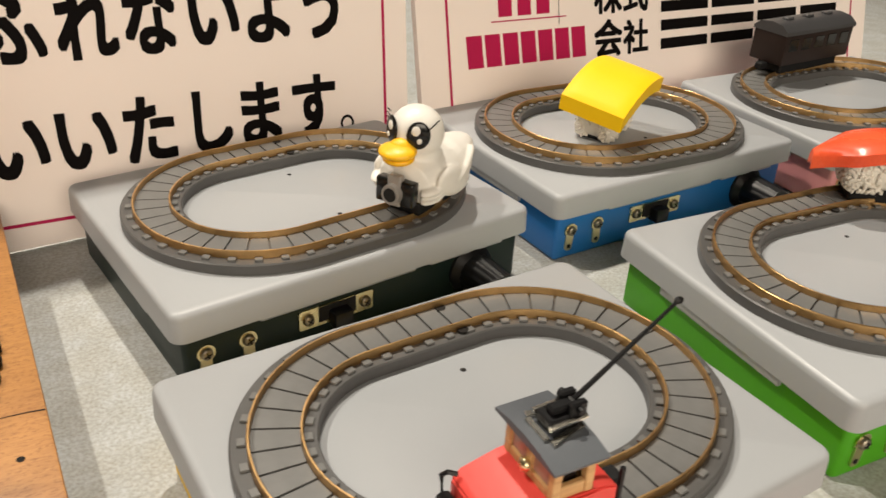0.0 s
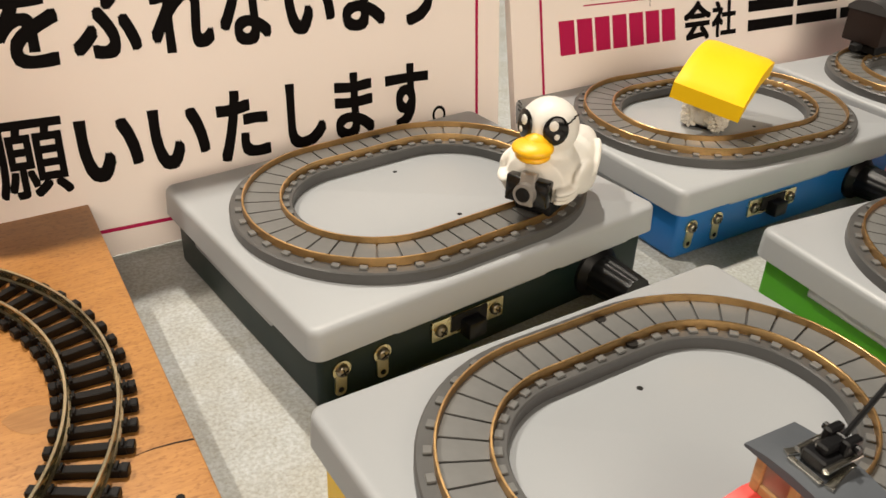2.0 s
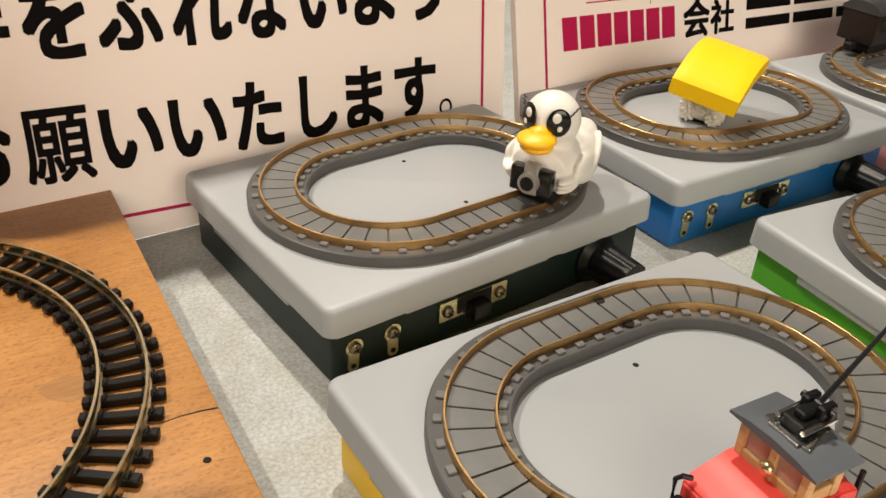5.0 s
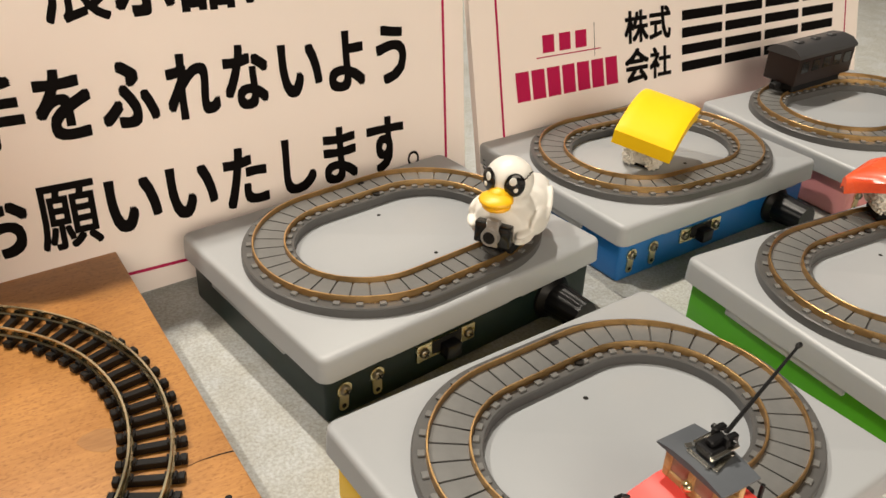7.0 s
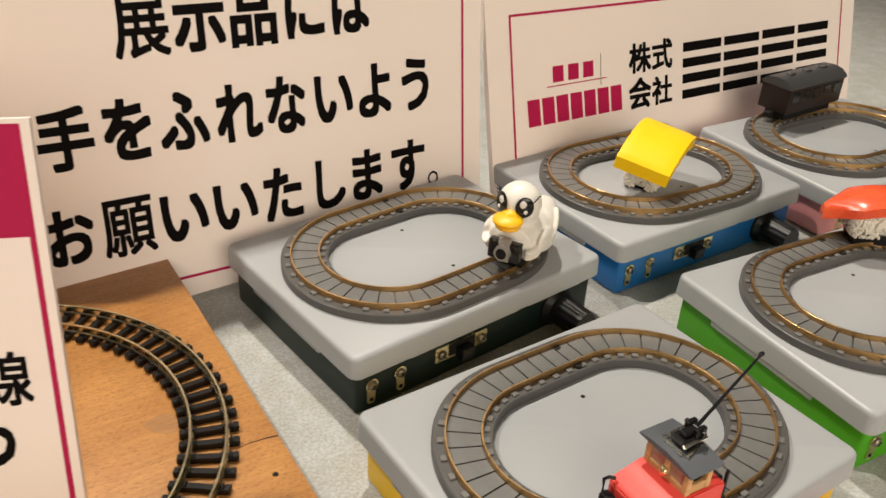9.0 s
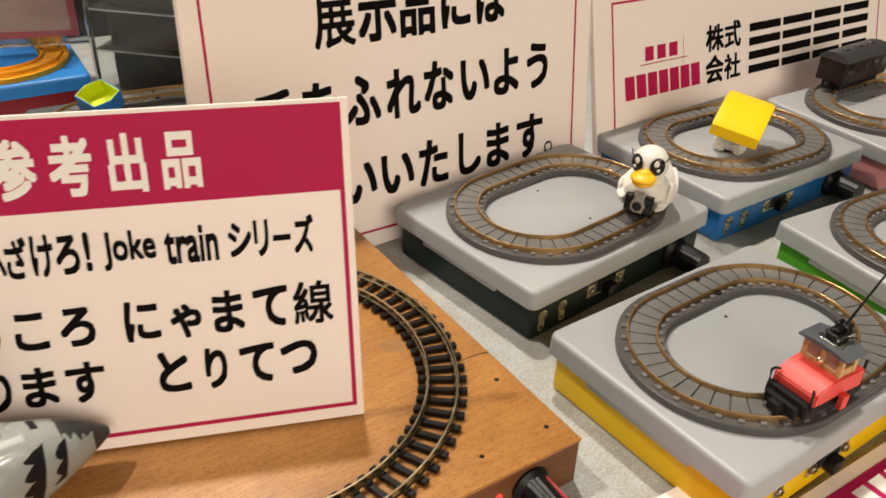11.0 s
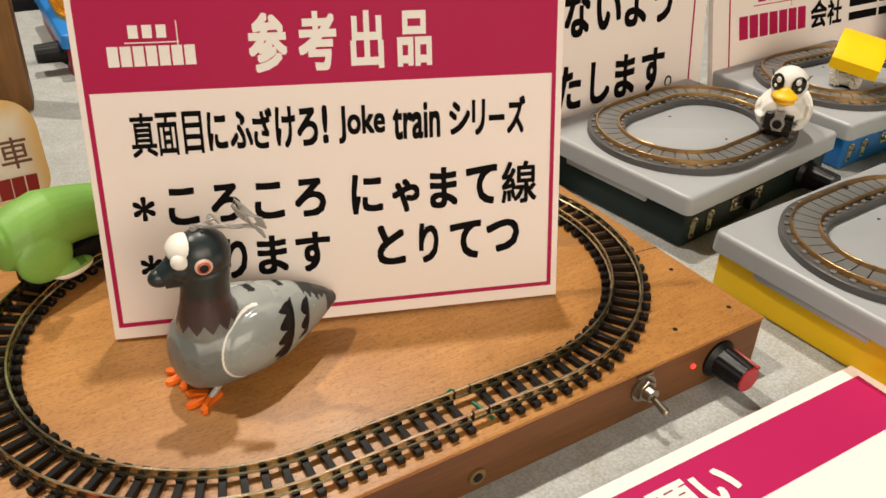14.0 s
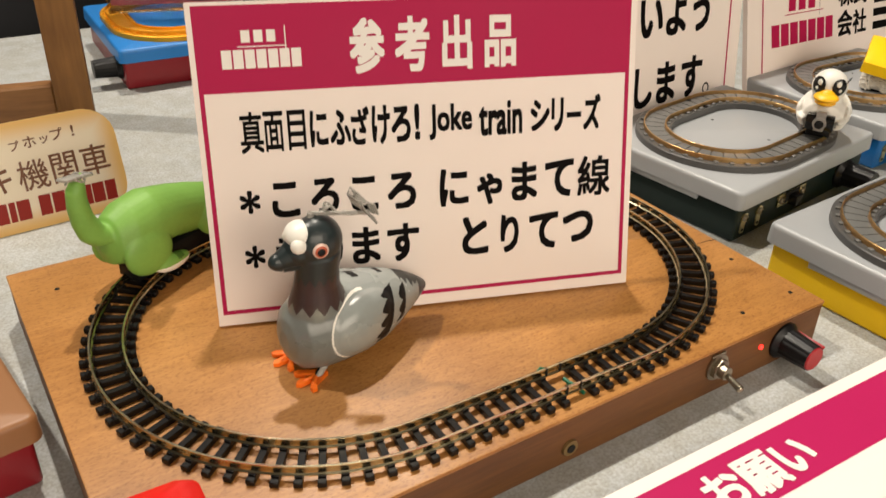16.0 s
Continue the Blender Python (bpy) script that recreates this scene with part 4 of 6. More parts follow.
def pigeon_figure():
    bm = bmesh.new()
    secs = [(0.0240, 0.0132, 0.0025, 0.0035), (0.0230, 0.0132, 0.0060, 0.0070), (0.0202, 0.0133, 0.0096, 0.0108), (0.0150, 0.0137, 0.0120, 0.0129), (0.0080, 0.0139, 0.0132, 0.0135), (0.0000, 0.0137, 0.0132, 0.0132),
            (-0.0080, 0.0136, 0.0118, 0.0121), (-0.0150, 0.0135, 0.0092, 0.0099), (-0.0215, 0.0132, 0.0062, 0.0071), (-0.0265, 0.0127, 0.0036, 0.0043), (-0.0305, 0.0120, 0.0012, 0.0015)]
    add_loft(bm, [((x, 0, z), w, h, (-1, 0, 0.0), (0, 1, 0)) for x, z, w, h in secs], 32)
    neck = [(0.0118, 0.0004, 0.0200, 0.0096), (0.0128, 0.0014, 0.0255, 0.0080), (0.0130, 0.0022, 0.0310, 0.0067), (0.0128, 0.0028, 0.0360, 0.0063), (0.0124, 0.0032, 0.0420, 0.0066)]
    add_loft(bm, [((x, y, z), r, r * 1.05, (0.05, 0, 1), (0, 1, 0)) for x, y, z, r in neck], 28)
    hd = pose(0.0126, 0.0030, 0.0455, 0, 0, -12)

    def at(x, y, z):
        return tuple(hd @ Vector((x, y, z)))

    add_ball(bm, at(0, 0, 0), (0.0078, 0.0069, 0.0077))
    add_ball(bm, at(0.0055, 0, -0.0018), (0.0050, 0.0050, 0.0044))
    for s in (-1, 1):
        add_ball(bm, (0.0010, s * 0.0078, 0.0150), (0.0140, 0.0062, 0.0098), pose(0, 0, 0, 0, 4, s * 9))
    bm = sculpt(bm, 0.00030, 14)

    def rule(c):
        x, y, z = c
        around = math.atan2(y - 0.001, x - 0.0120) * 13 / (2 * math.pi)
        if x > 0.002 and z > 0.0345 + 0.0010 * math.sin(around * 9):
            return 3
        if x > 0.002 and math.hypot(x - 0.0132, y - 0.001) < 0.0090 and z > 0.0233 + 0.0030 * saw(around):
            return 2
        if x < -0.0245 - 0.0006 * saw(y * 300) or (x < -0.0165 and z > 0.0168 and abs(y) < 0.0045 + 0.0008 * math.sin(x * 2600)):
            return 11
        ay = abs(y)
        # two short bars across the back
        if z > 0.0225 and -0.0045 < y < 0.0012 and (-0.0030 < x < -0.0006 or -0.0122 < x < -0.0102):
            return 5
        # toothed wing bars, slanting forward towards the belly
        if ay > 0.0030:
            lobe = abs(math.sin(math.pi * z / 0.0042))
            back = -0.0112 + (0.0227 - z) * 0.30
            if 0.0068 < z < 0.0228 and back < x < back + 0.0036 + 0.0030 * lobe * min(1.0, (z - 0.0055) / 0.004):
                return 5
            back = -0.0172 + (0.0200 - z) * 0.30
            if 0.0105 < z < 0.0205 and back < x < back + 0.0018 + 0.0020 * lobe:
                return 5
        r = math.hypot((x - 0.0018) / 0.0130, (z - 0.0152) / 0.0105)
        if ay > 0.004 and x > -0.0005:
            if 0.955 < r < 1.005 and z > 0.0062:
                return 4
            if r < 0.955:
                return 0
        return 0 if x < 0.0050 else 1

    paint(bm, rule)
    # beak, fleshy cere, eyes
    dab(bm, 3, add_rod(bm, at(0.0046, 0, -0.0018), at(0.0114, 0, -0.0040), 0.0051, 18, 0.0027))
    dab(bm, 3, add_ball(bm, at(0.0114, 0, -0.0041), (0.0034, 0.0026, 0.0027)))
    dab(bm, 3, add_rod(bm, at(0.0056, 0, -0.0050), at(0.0108, 0, -0.0060), 0.0032, 14, 0.0018))
    dab(bm, 6, add_ball(bm, at(0.0052, 0, 0.0034), (0.0042, 0.0048, 0.0033), pose(0, 0, 0, 0, 30, 0)))
    for s in (-1, 1):
        dab(bm, 6, add_ball(bm, at(0.0062, s * 0.0034, 0.0014), (0.0028, 0.0022, 0.0024)))
        e = (0.0012, s * 0.0064)
        dab(bm, 7, add_ball(bm, at(e[0], e[1], 0.0), (0.0024, 0.0010, 0.0024), pose(0, 0, 0, 0, 0, -s * 14)))
        dab(bm, 8, add_ball(bm, at(e[0] + 0.0001, e[1] + s * 0.0006, 0.0), (0.0018, 0.0006, 0.0018), pose(0, 0, 0, 0, 0, -s * 14)))
        dab(bm, 5, add_ball(bm, at(e[0] + 0.0002, e[1] + s * 0.0010, 0.0), (0.0012, 0.0004, 0.0012), pose(0, 0, 0, 0, 0, -s * 14)))
    # feet
    for s in (-1, 1):
        x0, y0 = 0.0186, s * 0.0070
        web = [(-0.0030, -0.0014)]
        for a in (-46, 0, 46):
            for da, r in ((-24, 0.0042), (-9, 0.0086), (0, 0.0096), (9, 0.0086)):
                web.append((r * math.cos(radians(a + da)), r * math.sin(radians(a + da))))
        web += [(0.0038, 0.0046), (-0.0030, 0.0014)]
        foot = prism(bm, [(x0 - 0.0020 + 0.86 * u, y0 * 0.92 + 0.78 * v) for u, v in web], 0.0001, 0.0015)
        dab(bm, 9, foot)
        for a in (-46, 0, 46):
            dx, dy = math.cos(radians(a)), math.sin(radians(a))
            dab(bm, 9, add_ball(bm, (x0 - 0.0008 + 0.0020 * dx, y0 * 0.92 + 0.0020 * dy, 0.0014), (0.0028, 0.0008, 0.0007), pose(0, 0, 0, 0, 0, a)))
        dab(bm, 5, add_rod(bm, (x0 - 0.001, y0, 0.001), (x0 - 0.0068, y0 * 0.80, 0.0050), 0.0012, 10))
    # loop of thin clear cord on the head: a flat bundle with a bow at its far end
    n0 = len(bm.faces)
    ax, ay = -0.78, 0.63  # its heading
    for k in range(6):
        path = [(0.0135 + 0.0165 * u * ax + 0.0004 * math.sin(9 * u + 2 * k), 0.0022 + 0.0165 * u * ay + 0.0006 * math.cos(7 * u + 1.9 * k), 0.0540 + 0.0007 * math.sin(8 * u + 2.3 * k) + 0.0004 * u) for u in (i / 14 for i in range(15))]
        add_tube(bm, path, 0.00030, 6)
    for k in range(4):
        path = [(0.0135 + d * ax, 0.0022 + d * ay + 0.0004 * k, 0.0542 + h) for d, h in ((0.0172 + 0.0003 * k, 0.0), (0.0160 + 0.0004 * k, 0.0030), (0.0132 - 0.0005 * k, 0.0062 - 0.0005 * k), (0.0112 + 0.0003 * k, 0.0080 - 0.0006 * k), (0.0105, 0.0060), (0.0118 + 0.0006 * k, 0.0032), (0.0145, 0.0012), (0.0178, -0.0016 - 0.0004 * k))]
        add_tube(bm, path, 0.00034, 6)
    for k in range(3):
        path = [(0.0125 + (0.0020 + 0.0040 * u) * ax, 0.0022 + (0.0020 + 0.0040 * u) * ay + 0.0010 * math.sin(5 * u + k), 0.0545 + (0.0016 + 0.0004 * k) * math.sin(math.pi * u)) for u in (i / 10 for i in range(11))]
        add_tube(bm, path, 0.00034, 6)
    add_tube(bm, [(0.0136, 0.0022, 0.0520), (0.0135, 0.0022, 0.0542)], 0.0010, 10)
    bm.faces.ensure_lookup_table()
    for f in bm.faces[n0:]:
        f.material_index = 10
    mats = [M["pigeon"], M["pigeon_breast"], M["pigeon_neck"], M["pigeon_head"], M["white"], M["matt_paint"], M["white"], M["eye_rim"], M["iris"], M["foot_orange"], M["strap"], M["pigeon_tail"]]
    return solid("pigeon_figure", bm, mats, pose(-0.2137, 0.0655, 0.0182, 0, 0, 220) @ Matrix.Scale(0.945, 4), "painted grey toy pigeon with orange feet on the wooden board", "toy bird", angle=60)


M["strap"] = material("clear_strap", (0.46, 0.44, 0.40), 0.25, vary=0.2, trans=0.25)


def duck_figure():
    bm = bmesh.new()
    secs = [(0.0140, 0.0085, 0.0050, 0.0050), (0.0120, 0.0088, 0.0088, 0.0075), (0.0060, 0.0093, 0.0112, 0.0086), (-0.0020, 0.0095, 0.0115, 0.0086), (-0.0090, 0.0102, 0.0102, 0.0080), (-0.0150, 0.0108, 0.0082, 0.0062), (-0.0200, 0.0120, 0.0056, 0.0042), (-0.0228, 0.0128, 0.0038, 0.0026), (-0.0240, 0.0132, 0.0020, 0.0012)]
    add_loft(bm, [((x, 0, z), w, h, (-1, 0, 0.2), (0, 1, 0)) for x, z, w, h in secs], 28)
    add_loft(bm, [((x, 0, z), r, r, (0, 0, 1), (0, 1, 0)) for x, z, r in ((0.0045, 0.0100, 0.0085), (0.0052, 0.0150, 0.0072), (0.0058, 0.0185, 0.0070))], 24)
    add_ball(bm, (0.0066, 0, 0.0229), (0.0081, 0.0083, 0.0081))
    for s in (-1, 1):
        add_ball(bm, (0.0000, s * 0.0100, 0.0085), (0.0118, 0.0024, 0.0050), pose(0, 0, 0, 0, -14, s * 6))
        for k in range(3):
            add_ball(bm, (-0.0075 - 0.0012 * k, s * (0.0098 - 0.0008 * k), 0.0118 - 0.0026 * k), (0.0098, 0.0016, 0.0013), pose(0, 0, 0, 0, 16, s * 17))
            add_ball(bm, (0.0118 - 0.0012 * k, s * (0.0095 - 0.0006 * k), 0.0082 - 0.0018 * k), (0.0042, 0.0022, 0.0012), pose(0, 0, 0, 0, 10, -s * 24))
    bm = sculpt(bm, 0.00042, 6)
    dab(bm, 1, add_ball(bm, (0.0166, 0, 0.0196), (0.0052, 0.0058, 0.0020), pose(0, 0, 0, 0, 8, 0)))
    dab(bm, 1, add_ball(bm, (0.0160, 0, 0.0174), (0.0044, 0.0049, 0.0016), pose(0, 0, 0, 0, 8, 0)))
    dab(bm, 1, add_ball(bm, (0.0146, 0, 0.0198), (0.0034, 0.0040, 0.0032)))
    for s in (-1, 1):
        a = s * 34
        ux, uy = math.cos(radians(a)), math.sin(radians(a))
        face = pose(0, 0, 0, 0, 0, a)
        dab(bm, 2, add_ball(bm, (0.0066 + 0.0078 * ux, 0.0081 * uy, 0.0243), (0.0010, 0.0035, 0.0041), face))
        for dt, dz, w in ((-0.0008 * s, 0.0015, 0.0013), (0.0003 * s, -0.0014, 0.0008)):
            dab(bm, 0, add_ball(bm, (0.0066 + 0.0086 * ux - dt * uy, 0.0089 * uy + dt * ux, 0.0243 + dz), (0.0005, w, w * 1.1), face))
    for s in (-1, 1):
        for k in range(3):
            a = radians(s * (58 + 7 * k))
            p = Vector((0.0066 + 0.0080 * math.cos(a), 0.0081 * math.sin(a), 0.0262 + 0.0008 * k))
            dab(bm, 2, add_rod(bm, p, p + Vector((0.0004 * math.cos(a), 0.0012 * math.sin(a), 0.0010)), 0.00022, 6))
    # the little camera it holds
    dab(bm, 2, add_box(bm, (0.0140, -0.0064, 0.0034), (0.0177, 0.0064, 0.0110), 0.0006, 2))
    dab(bm, 3, add_box(bm, (0.0155, -0.0022, 0.0031), (0.0181, 0.0024, 0.0126), 0.0005, 2))
    dab(bm, 3, add_cone(bm, pose(0.0175, 0, 0.0070, 0, 90, 0), 0.0032, 0.0030, 0.0022, 20))
    dab(bm, 2, add_cone(bm, pose(0.0193, 0, 0.0070, 0, 90, 0), 0.0021, 0.0021, 0.0006, 18))
    # running gear
    dab(bm, 4, add_box(bm, (-0.0120, -0.0055, -0.0012), (0.0115, 0.0055, 0.0030), 0.0004, 1))
    for x in (-0.0075, 0.0070):
        for s in (-1, 1):
            dab(bm, 4, add_cone(bm, pose(x, s * 0.0048 - 0.0006, 0.0020, -90, 0, 0), 0.0021, 0.0021, 0.0012, 16))
    mats = [M["duck_white"], M["orange_beak"], M["gloss_black"], M["steel_grey"], M["dull_black"]]
    ang = -67
    lx, ly = CASE_S + CASE_R * math.cos(radians(ang)), CASE_R * math.sin(radians(ang))
    head = math.degrees(math.atan2(-math.cos(radians(ang)), math.sin(radians(ang))))
    at = on_case("dark_green", lx, ly, 0.0293, head)
    bmesh.ops.scale(bm, vec=(0.92, 0.92, 0.93), verts=bm.verts)
    bmesh.ops.rotate(bm, cent=(-0.004, 0, 0.002), matrix=Matrix.Rotation(radians(-3), 3, "Y"), verts=bm.verts)
    return solid("duck_figure", bm, mats, at, "white toy duck with a camera riding the oval track", "toy bird", angle=60)


M["steel_grey"] = material("silver_plastic", (0.36, 0.34, 0.32), 0.3, metal=0.4, vary=0.1)


def cat_figure():
    bm = bmesh.new()
    secs = [(-0.0275, 0.0170, 0.0030, 0.0035), (-0.0255, 0.0168, 0.0082, 0.0085), (-0.0200, 0.0172, 0.0108, 0.0112), (-0.0110, 0.0182, 0.0112, 0.0112), (-0.0010, 0.0168, 0.0102, 0.0100), (0.0090, 0.0142, 0.0100, 0.0092), (0.0170, 0.0120, 0.0090, 0.0082), (0.0230, 0.0112, 0.0062, 0.0062)]
    add_loft(bm, [((x, 0, z), w, h, (1, 0, -0.15), (0, -1, 0)) for x, z, w, h in secs], 28)
    for s in (-1, 1):
        add_ball(bm, (-0.0165, s * 0.0088, 0.0108), (0.0098, 0.0040, 0.0090), pose(0, 0, 0, 0, 20, 0))
        add_ball(bm, (-0.0085, s * 0.0102, 0.0028), (0.0072, 0.0032, 0.0030))
        add_ball(bm, (0.0130, s * 0.0088, 0.0105), (0.0075, 0.0042, 0.0070), pose(0, 0, 0, 0, 25, 0))
        add_loft(bm, [((0.0140 + 0.0150 * k / 3, s * (0.0092 + 0.0006 * k), 0.0075 - 0.0012 * k), 0.0033, 0.0033, (1, 0, -0.25), (0, -1, 0)) for k in range(4)], 16)
        add_ball(bm, (0.0300, s * 0.0110, 0.0036), (0.0042, 0.0034, 0.0030))
        add_loft(bm, [((0.0262 + 0.0014 * k, s * (0.0058 + 0.0010 * k), 0.0195 + 0.0024 * k), 0.0034 - 0.0010 * k, 0.0016, (0.2, s * 0.4, 1), (0.35, -1, 0)) for k in range(4)], 12)
    add_ball(bm, (0.0290, 0, 0.0135), (0.0088, 0.0095, 0.0085))
    add_ball(bm, (0.0362, 0, 0.0105), (0.0040, 0.0050, 0.0040))
    tail = [(-0.0262, 0.0190, 0.0052), (-0.0305, 0.0225, 0.0044), (-0.0328, 0.0285, 0.0038), (-0.0335, 0.0350, 0.0035), (-0.0330, 0.0400, 0.0033), (-0.0326, 0.0425, 0.0018)]
    add_loft(bm, [((x, 0, z), r, r, (-0.3, 0, 1), (0, -1, 0)) for x, z, r in tail], 16)
    bm = sculpt(bm, 0.00048, 8)

    def rule(c):
        x, y, z = c
        if x > 0.0285 and z < 0.0075 and abs(y) > 0.006:
            return 1
        if x > 0.0365 and z < 0.0125:
            return 1
        if -0.016 < x < 0.0 and z < 0.0030:
            return 1
        if x > 0.0275 and z > 0.0205 and abs(y) > 0.004 and abs(y) < 0.0080:
            return 3
        if abs(x + 0.0065) < 0.0016 and abs(y) > 0.0095 and 0.004 < z < 0.012:
            return 2
        return 0

    paint(bm, rule)
    for s in (-1, 1):
        dab(bm, 4, add_ball(bm, (0.0362, s * 0.0046, 0.0148), (0.0010, 0.0021, 0.0017), pose(0, 0, 0, 0, -20, s * 30)))
        for k in range(3):
            dab(bm, 4, add_rod(bm, (0.0342 - 0.0004 * k, s * (0.0066 + 0.0008 * k), 0.0165), (0.0335, s * (0.0072 + 0.0008 * k), 0.0180), 0.0002, 6))
            dab(bm, 4, add_rod(bm, (0.0336, s * 0.0110 + 0.0014 * (k - 1), 0.0045), (0.0330, s * 0.0110 + 0.0014 * (k - 1), 0.0060), 0.0002, 6))
    dab(bm, 3, add_ball(bm, (0.0400, 0, 0.0118), (0.0008, 0.0011, 0.0008)))
    # strap tag on the tail
    dab(bm, 5, add_box(bm, (-0.0385, -0.0022, 0.0430), (-0.0260, 0.0022, 0.0441), 0.0003, 1, pose(0, 0, 0, 0, 14, 18)))
    n0 = len(bm.faces)
    add_tube(bm, [(-0.0326 + 0.0030 * math.cos(a), 0.0026 * math.sin(a), 0.0428 + 0.0012 * math.sin(2 * a)) for a in (2 * math.pi * k / 14 for k in range(15))], 0.00035, 6)
    bm.faces.ensure_lookup_table()
    for f in bm.faces[n0:]:
        f.material_index = 5
    dab(bm, 6, add_box(bm, (-0.0200, -0.0055, -0.0012), (0.0160, 0.0055, 0.0060), 0.0004, 1))
    mats = [M["cat"], M["white"], M["cat_dark"], M["cat_pink"], M["ink"], M["strap"], M["dull_black"]]
    ang = 118
    lx, ly = -BOARD_S + BOARD_R * math.cos(radians(ang)), BOARD_R * math.sin(radians(ang))
    head = math.degrees(math.atan2(-math.cos(radians(ang)), math.sin(radians(ang))))
    at = pose(-0.1928, 0.0981, 0.0230, 0, 0, math.degrees(0.5335)) @ pose(lx, ly, 0, 0, 0, head) @ Matrix.Diagonal((1.0, 0.86, 0.94, 1.0))
    return solid("cat_figure", bm, mats, at, "light green toy cat with white paws on the railway track", "toy cat", angle=60)


def ball_wagon():
    ang = 69
    lx, ly = -BOARD_S + BOARD_R * math.cos(radians(ang)), BOARD_R * math.sin(radians(ang))
    at = pose(-0.1928, 0.0981, 0.0230, 0, 0, math.degrees(0.5335)) @ pose(lx, ly, 0, 0, 0, ang - 90)
    t = thing("ball_wagon", at, "shiny red ball on a small black railway truck", "toy wagon")
    bm = bmesh.new()
    add_ball(bm, (0, 0, 0.0088), (0.0076, 0.0076, 0.0076), u=32, v=20)
    part("ball", bm, M["ball"], t, "shiny red ball")
    bm = bmesh.new()
    add_box(bm, (-0.0075, -0.0050, -0.0010), (0.0075, 0.0050, 0.0020), 0.0004, 1)
    part("truck", bm, M["dull_black"], t)
    for s in (-1, 1):
        bm = bmesh.new()
        add_rod(bm, (0, s * 0.0074, 0.0075), (0, s * 0.0098, 0.0075), 0.0005, 8)
        add_ball(bm, (0, s * 0.0098, 0.0075), 0.0008, u=10, v=8)
        part("pivot", bm, M["brass"], t, "tiny brass pin")


pigeon_figure()
duck_figure()
cat_figure()
ball_wagon()


# ---- sushi wagons ----
def rice_block(lx, ly, lz, seed, n=900):
    """A block pressed from small rice grains, as one mesh."""
    rng = random.Random(seed)
    bm = bmesh.new()
    add_box(bm, (-lx * 0.49, -ly * 0.485, 0.0004), (lx * 0.49, ly * 0.485, lz), 0.0045, 4)
    bm.verts.index_update()
    core = [tuple(v.co) for v in bm.verts], [[v.index for v in f.verts] for f in bm.faces]
    bm.free()
    bm = bmesh.new()
    add_ball(bm, (0, 0, 0), (0.0012, 0.00065, 0.00065), u=8, v=5)
    bm.verts.index_update()
    grain = np.array([v.co for v in bm.verts]), [[v.index for v in f.verts] for f in bm.faces]
    bm.free()
    verts, faces = list(core[0]), list(core[1])
    for k in range(n):
        a, z = rng.uniform(0, 2 * math.pi), rng.uniform(0.0006, lz)
        sx, sy = math.cos(a), math.sin(a)
        bulge = 0.455 + 0.035 * math.sin(math.pi * z / lz)
        p = np.array((abs(sx) ** 0.4 * (1 if sx > 0 else -1) * lx * bulge, abs(sy) ** 0.4 * (1 if sy > 0 else -1) * ly * bulge, z))
        turn = np.array(Euler((rng.uniform(0, 6), rng.uniform(0, 6), rng.uniform(0, 6))).to_matrix())
        base = len(verts)
        verts += [tuple(v) for v in grain[0] @ turn.T + p]
        faces += [[i + base for i in f] for f in grain[1]]
    me = bpy.data.meshes.new("rice")
    me.from_pydata(verts, [], faces)
    me.materials.append(M["rice"])
    me.shade_smooth()
    return me


def topping(bm, length, width, thick, arch, z, taper=0.0, droop=0.0, n=20, m=10):
    """An arched slice: thicker in the middle, hanging down at its ends."""
    def top(u, v):
        x = (u - 0.5) * length
        w = width * (1 - taper * max(0, abs(u - 0.5) * 2 - 0.55) / 0.45)
        y = (v - 0.5) * w
        return x, y, z - arch * (2 * u - 1) ** 2 - droop * (2 * v - 1) ** 2
    grid = {}
    for i in range(n + 1):
        for j in range(m + 1):
            x, y, h = top(i / n, j / m)
            edge = min(1, 4 * min(i / n, 1 - i / n, j / m, 1 - j / m) + 0.90)
            grid[i, j, 1] = bm.verts.new((x, y, h + thick * edge))
            grid[i, j, 0] = bm.verts.new((x, y, h))
    for k in (0, 1):
        for i in range(n):
            for j in range(m):
                bm.faces.new([grid[a, b, k] for a, b in ((i, j), (i + 1, j), (i + 1, j + 1), (i, j + 1))])
    rim = [(i, 0) for i in range(n)] + [(n, j) for j in range(m)] + [(i, m) for i in range(n, 0, -1)] + [(0, j) for j in range(m, 0, -1)]
    for a, b in zip(rim, rim[1:] + rim[:1]):
        bm.faces.new([grid[(*a, 0)], grid[(*b, 0)], grid[(*b, 1)], grid[(*a, 1)]])


def egg_sushi():
    t = thing("egg_sushi", pose(0.0520, 0.2905, 0.0243, 0, 0, 60), "yellow egg sushi toy standing on the lid inside the oval", "toy sushi")
    part("rice", rice_block(0.0225, 0.0150, 0.0160, 3), None, t, "white moulded rice block", at=pose(0.0030, 0.0014, 0.0010, 4, -4, 0))
    bm = bmesh.new()
    topping(bm, 0.0362, 0.0230, 0.0062, 0.0038, 0.0184, n=24)
    bmesh.ops.bevel(bm, geom=[e for e in bm.edges if e.calc_face_angle(0) > 0.9], offset=0.0006, segments=2, affect="EDGES")
    part("egg_slice", bm, M["tamago"], t, "bright yellow arched slice", at=pose(0.0008, 0.0008, 0, 9, -8, 0))
    bm = bmesh.new()
    add_box(bm, (-0.0055, -0.0038, 0.0), (0.0120, 0.0066, 0.0022), 0.0004, 1)
    part("truck", bm, M["dull_black"], t)


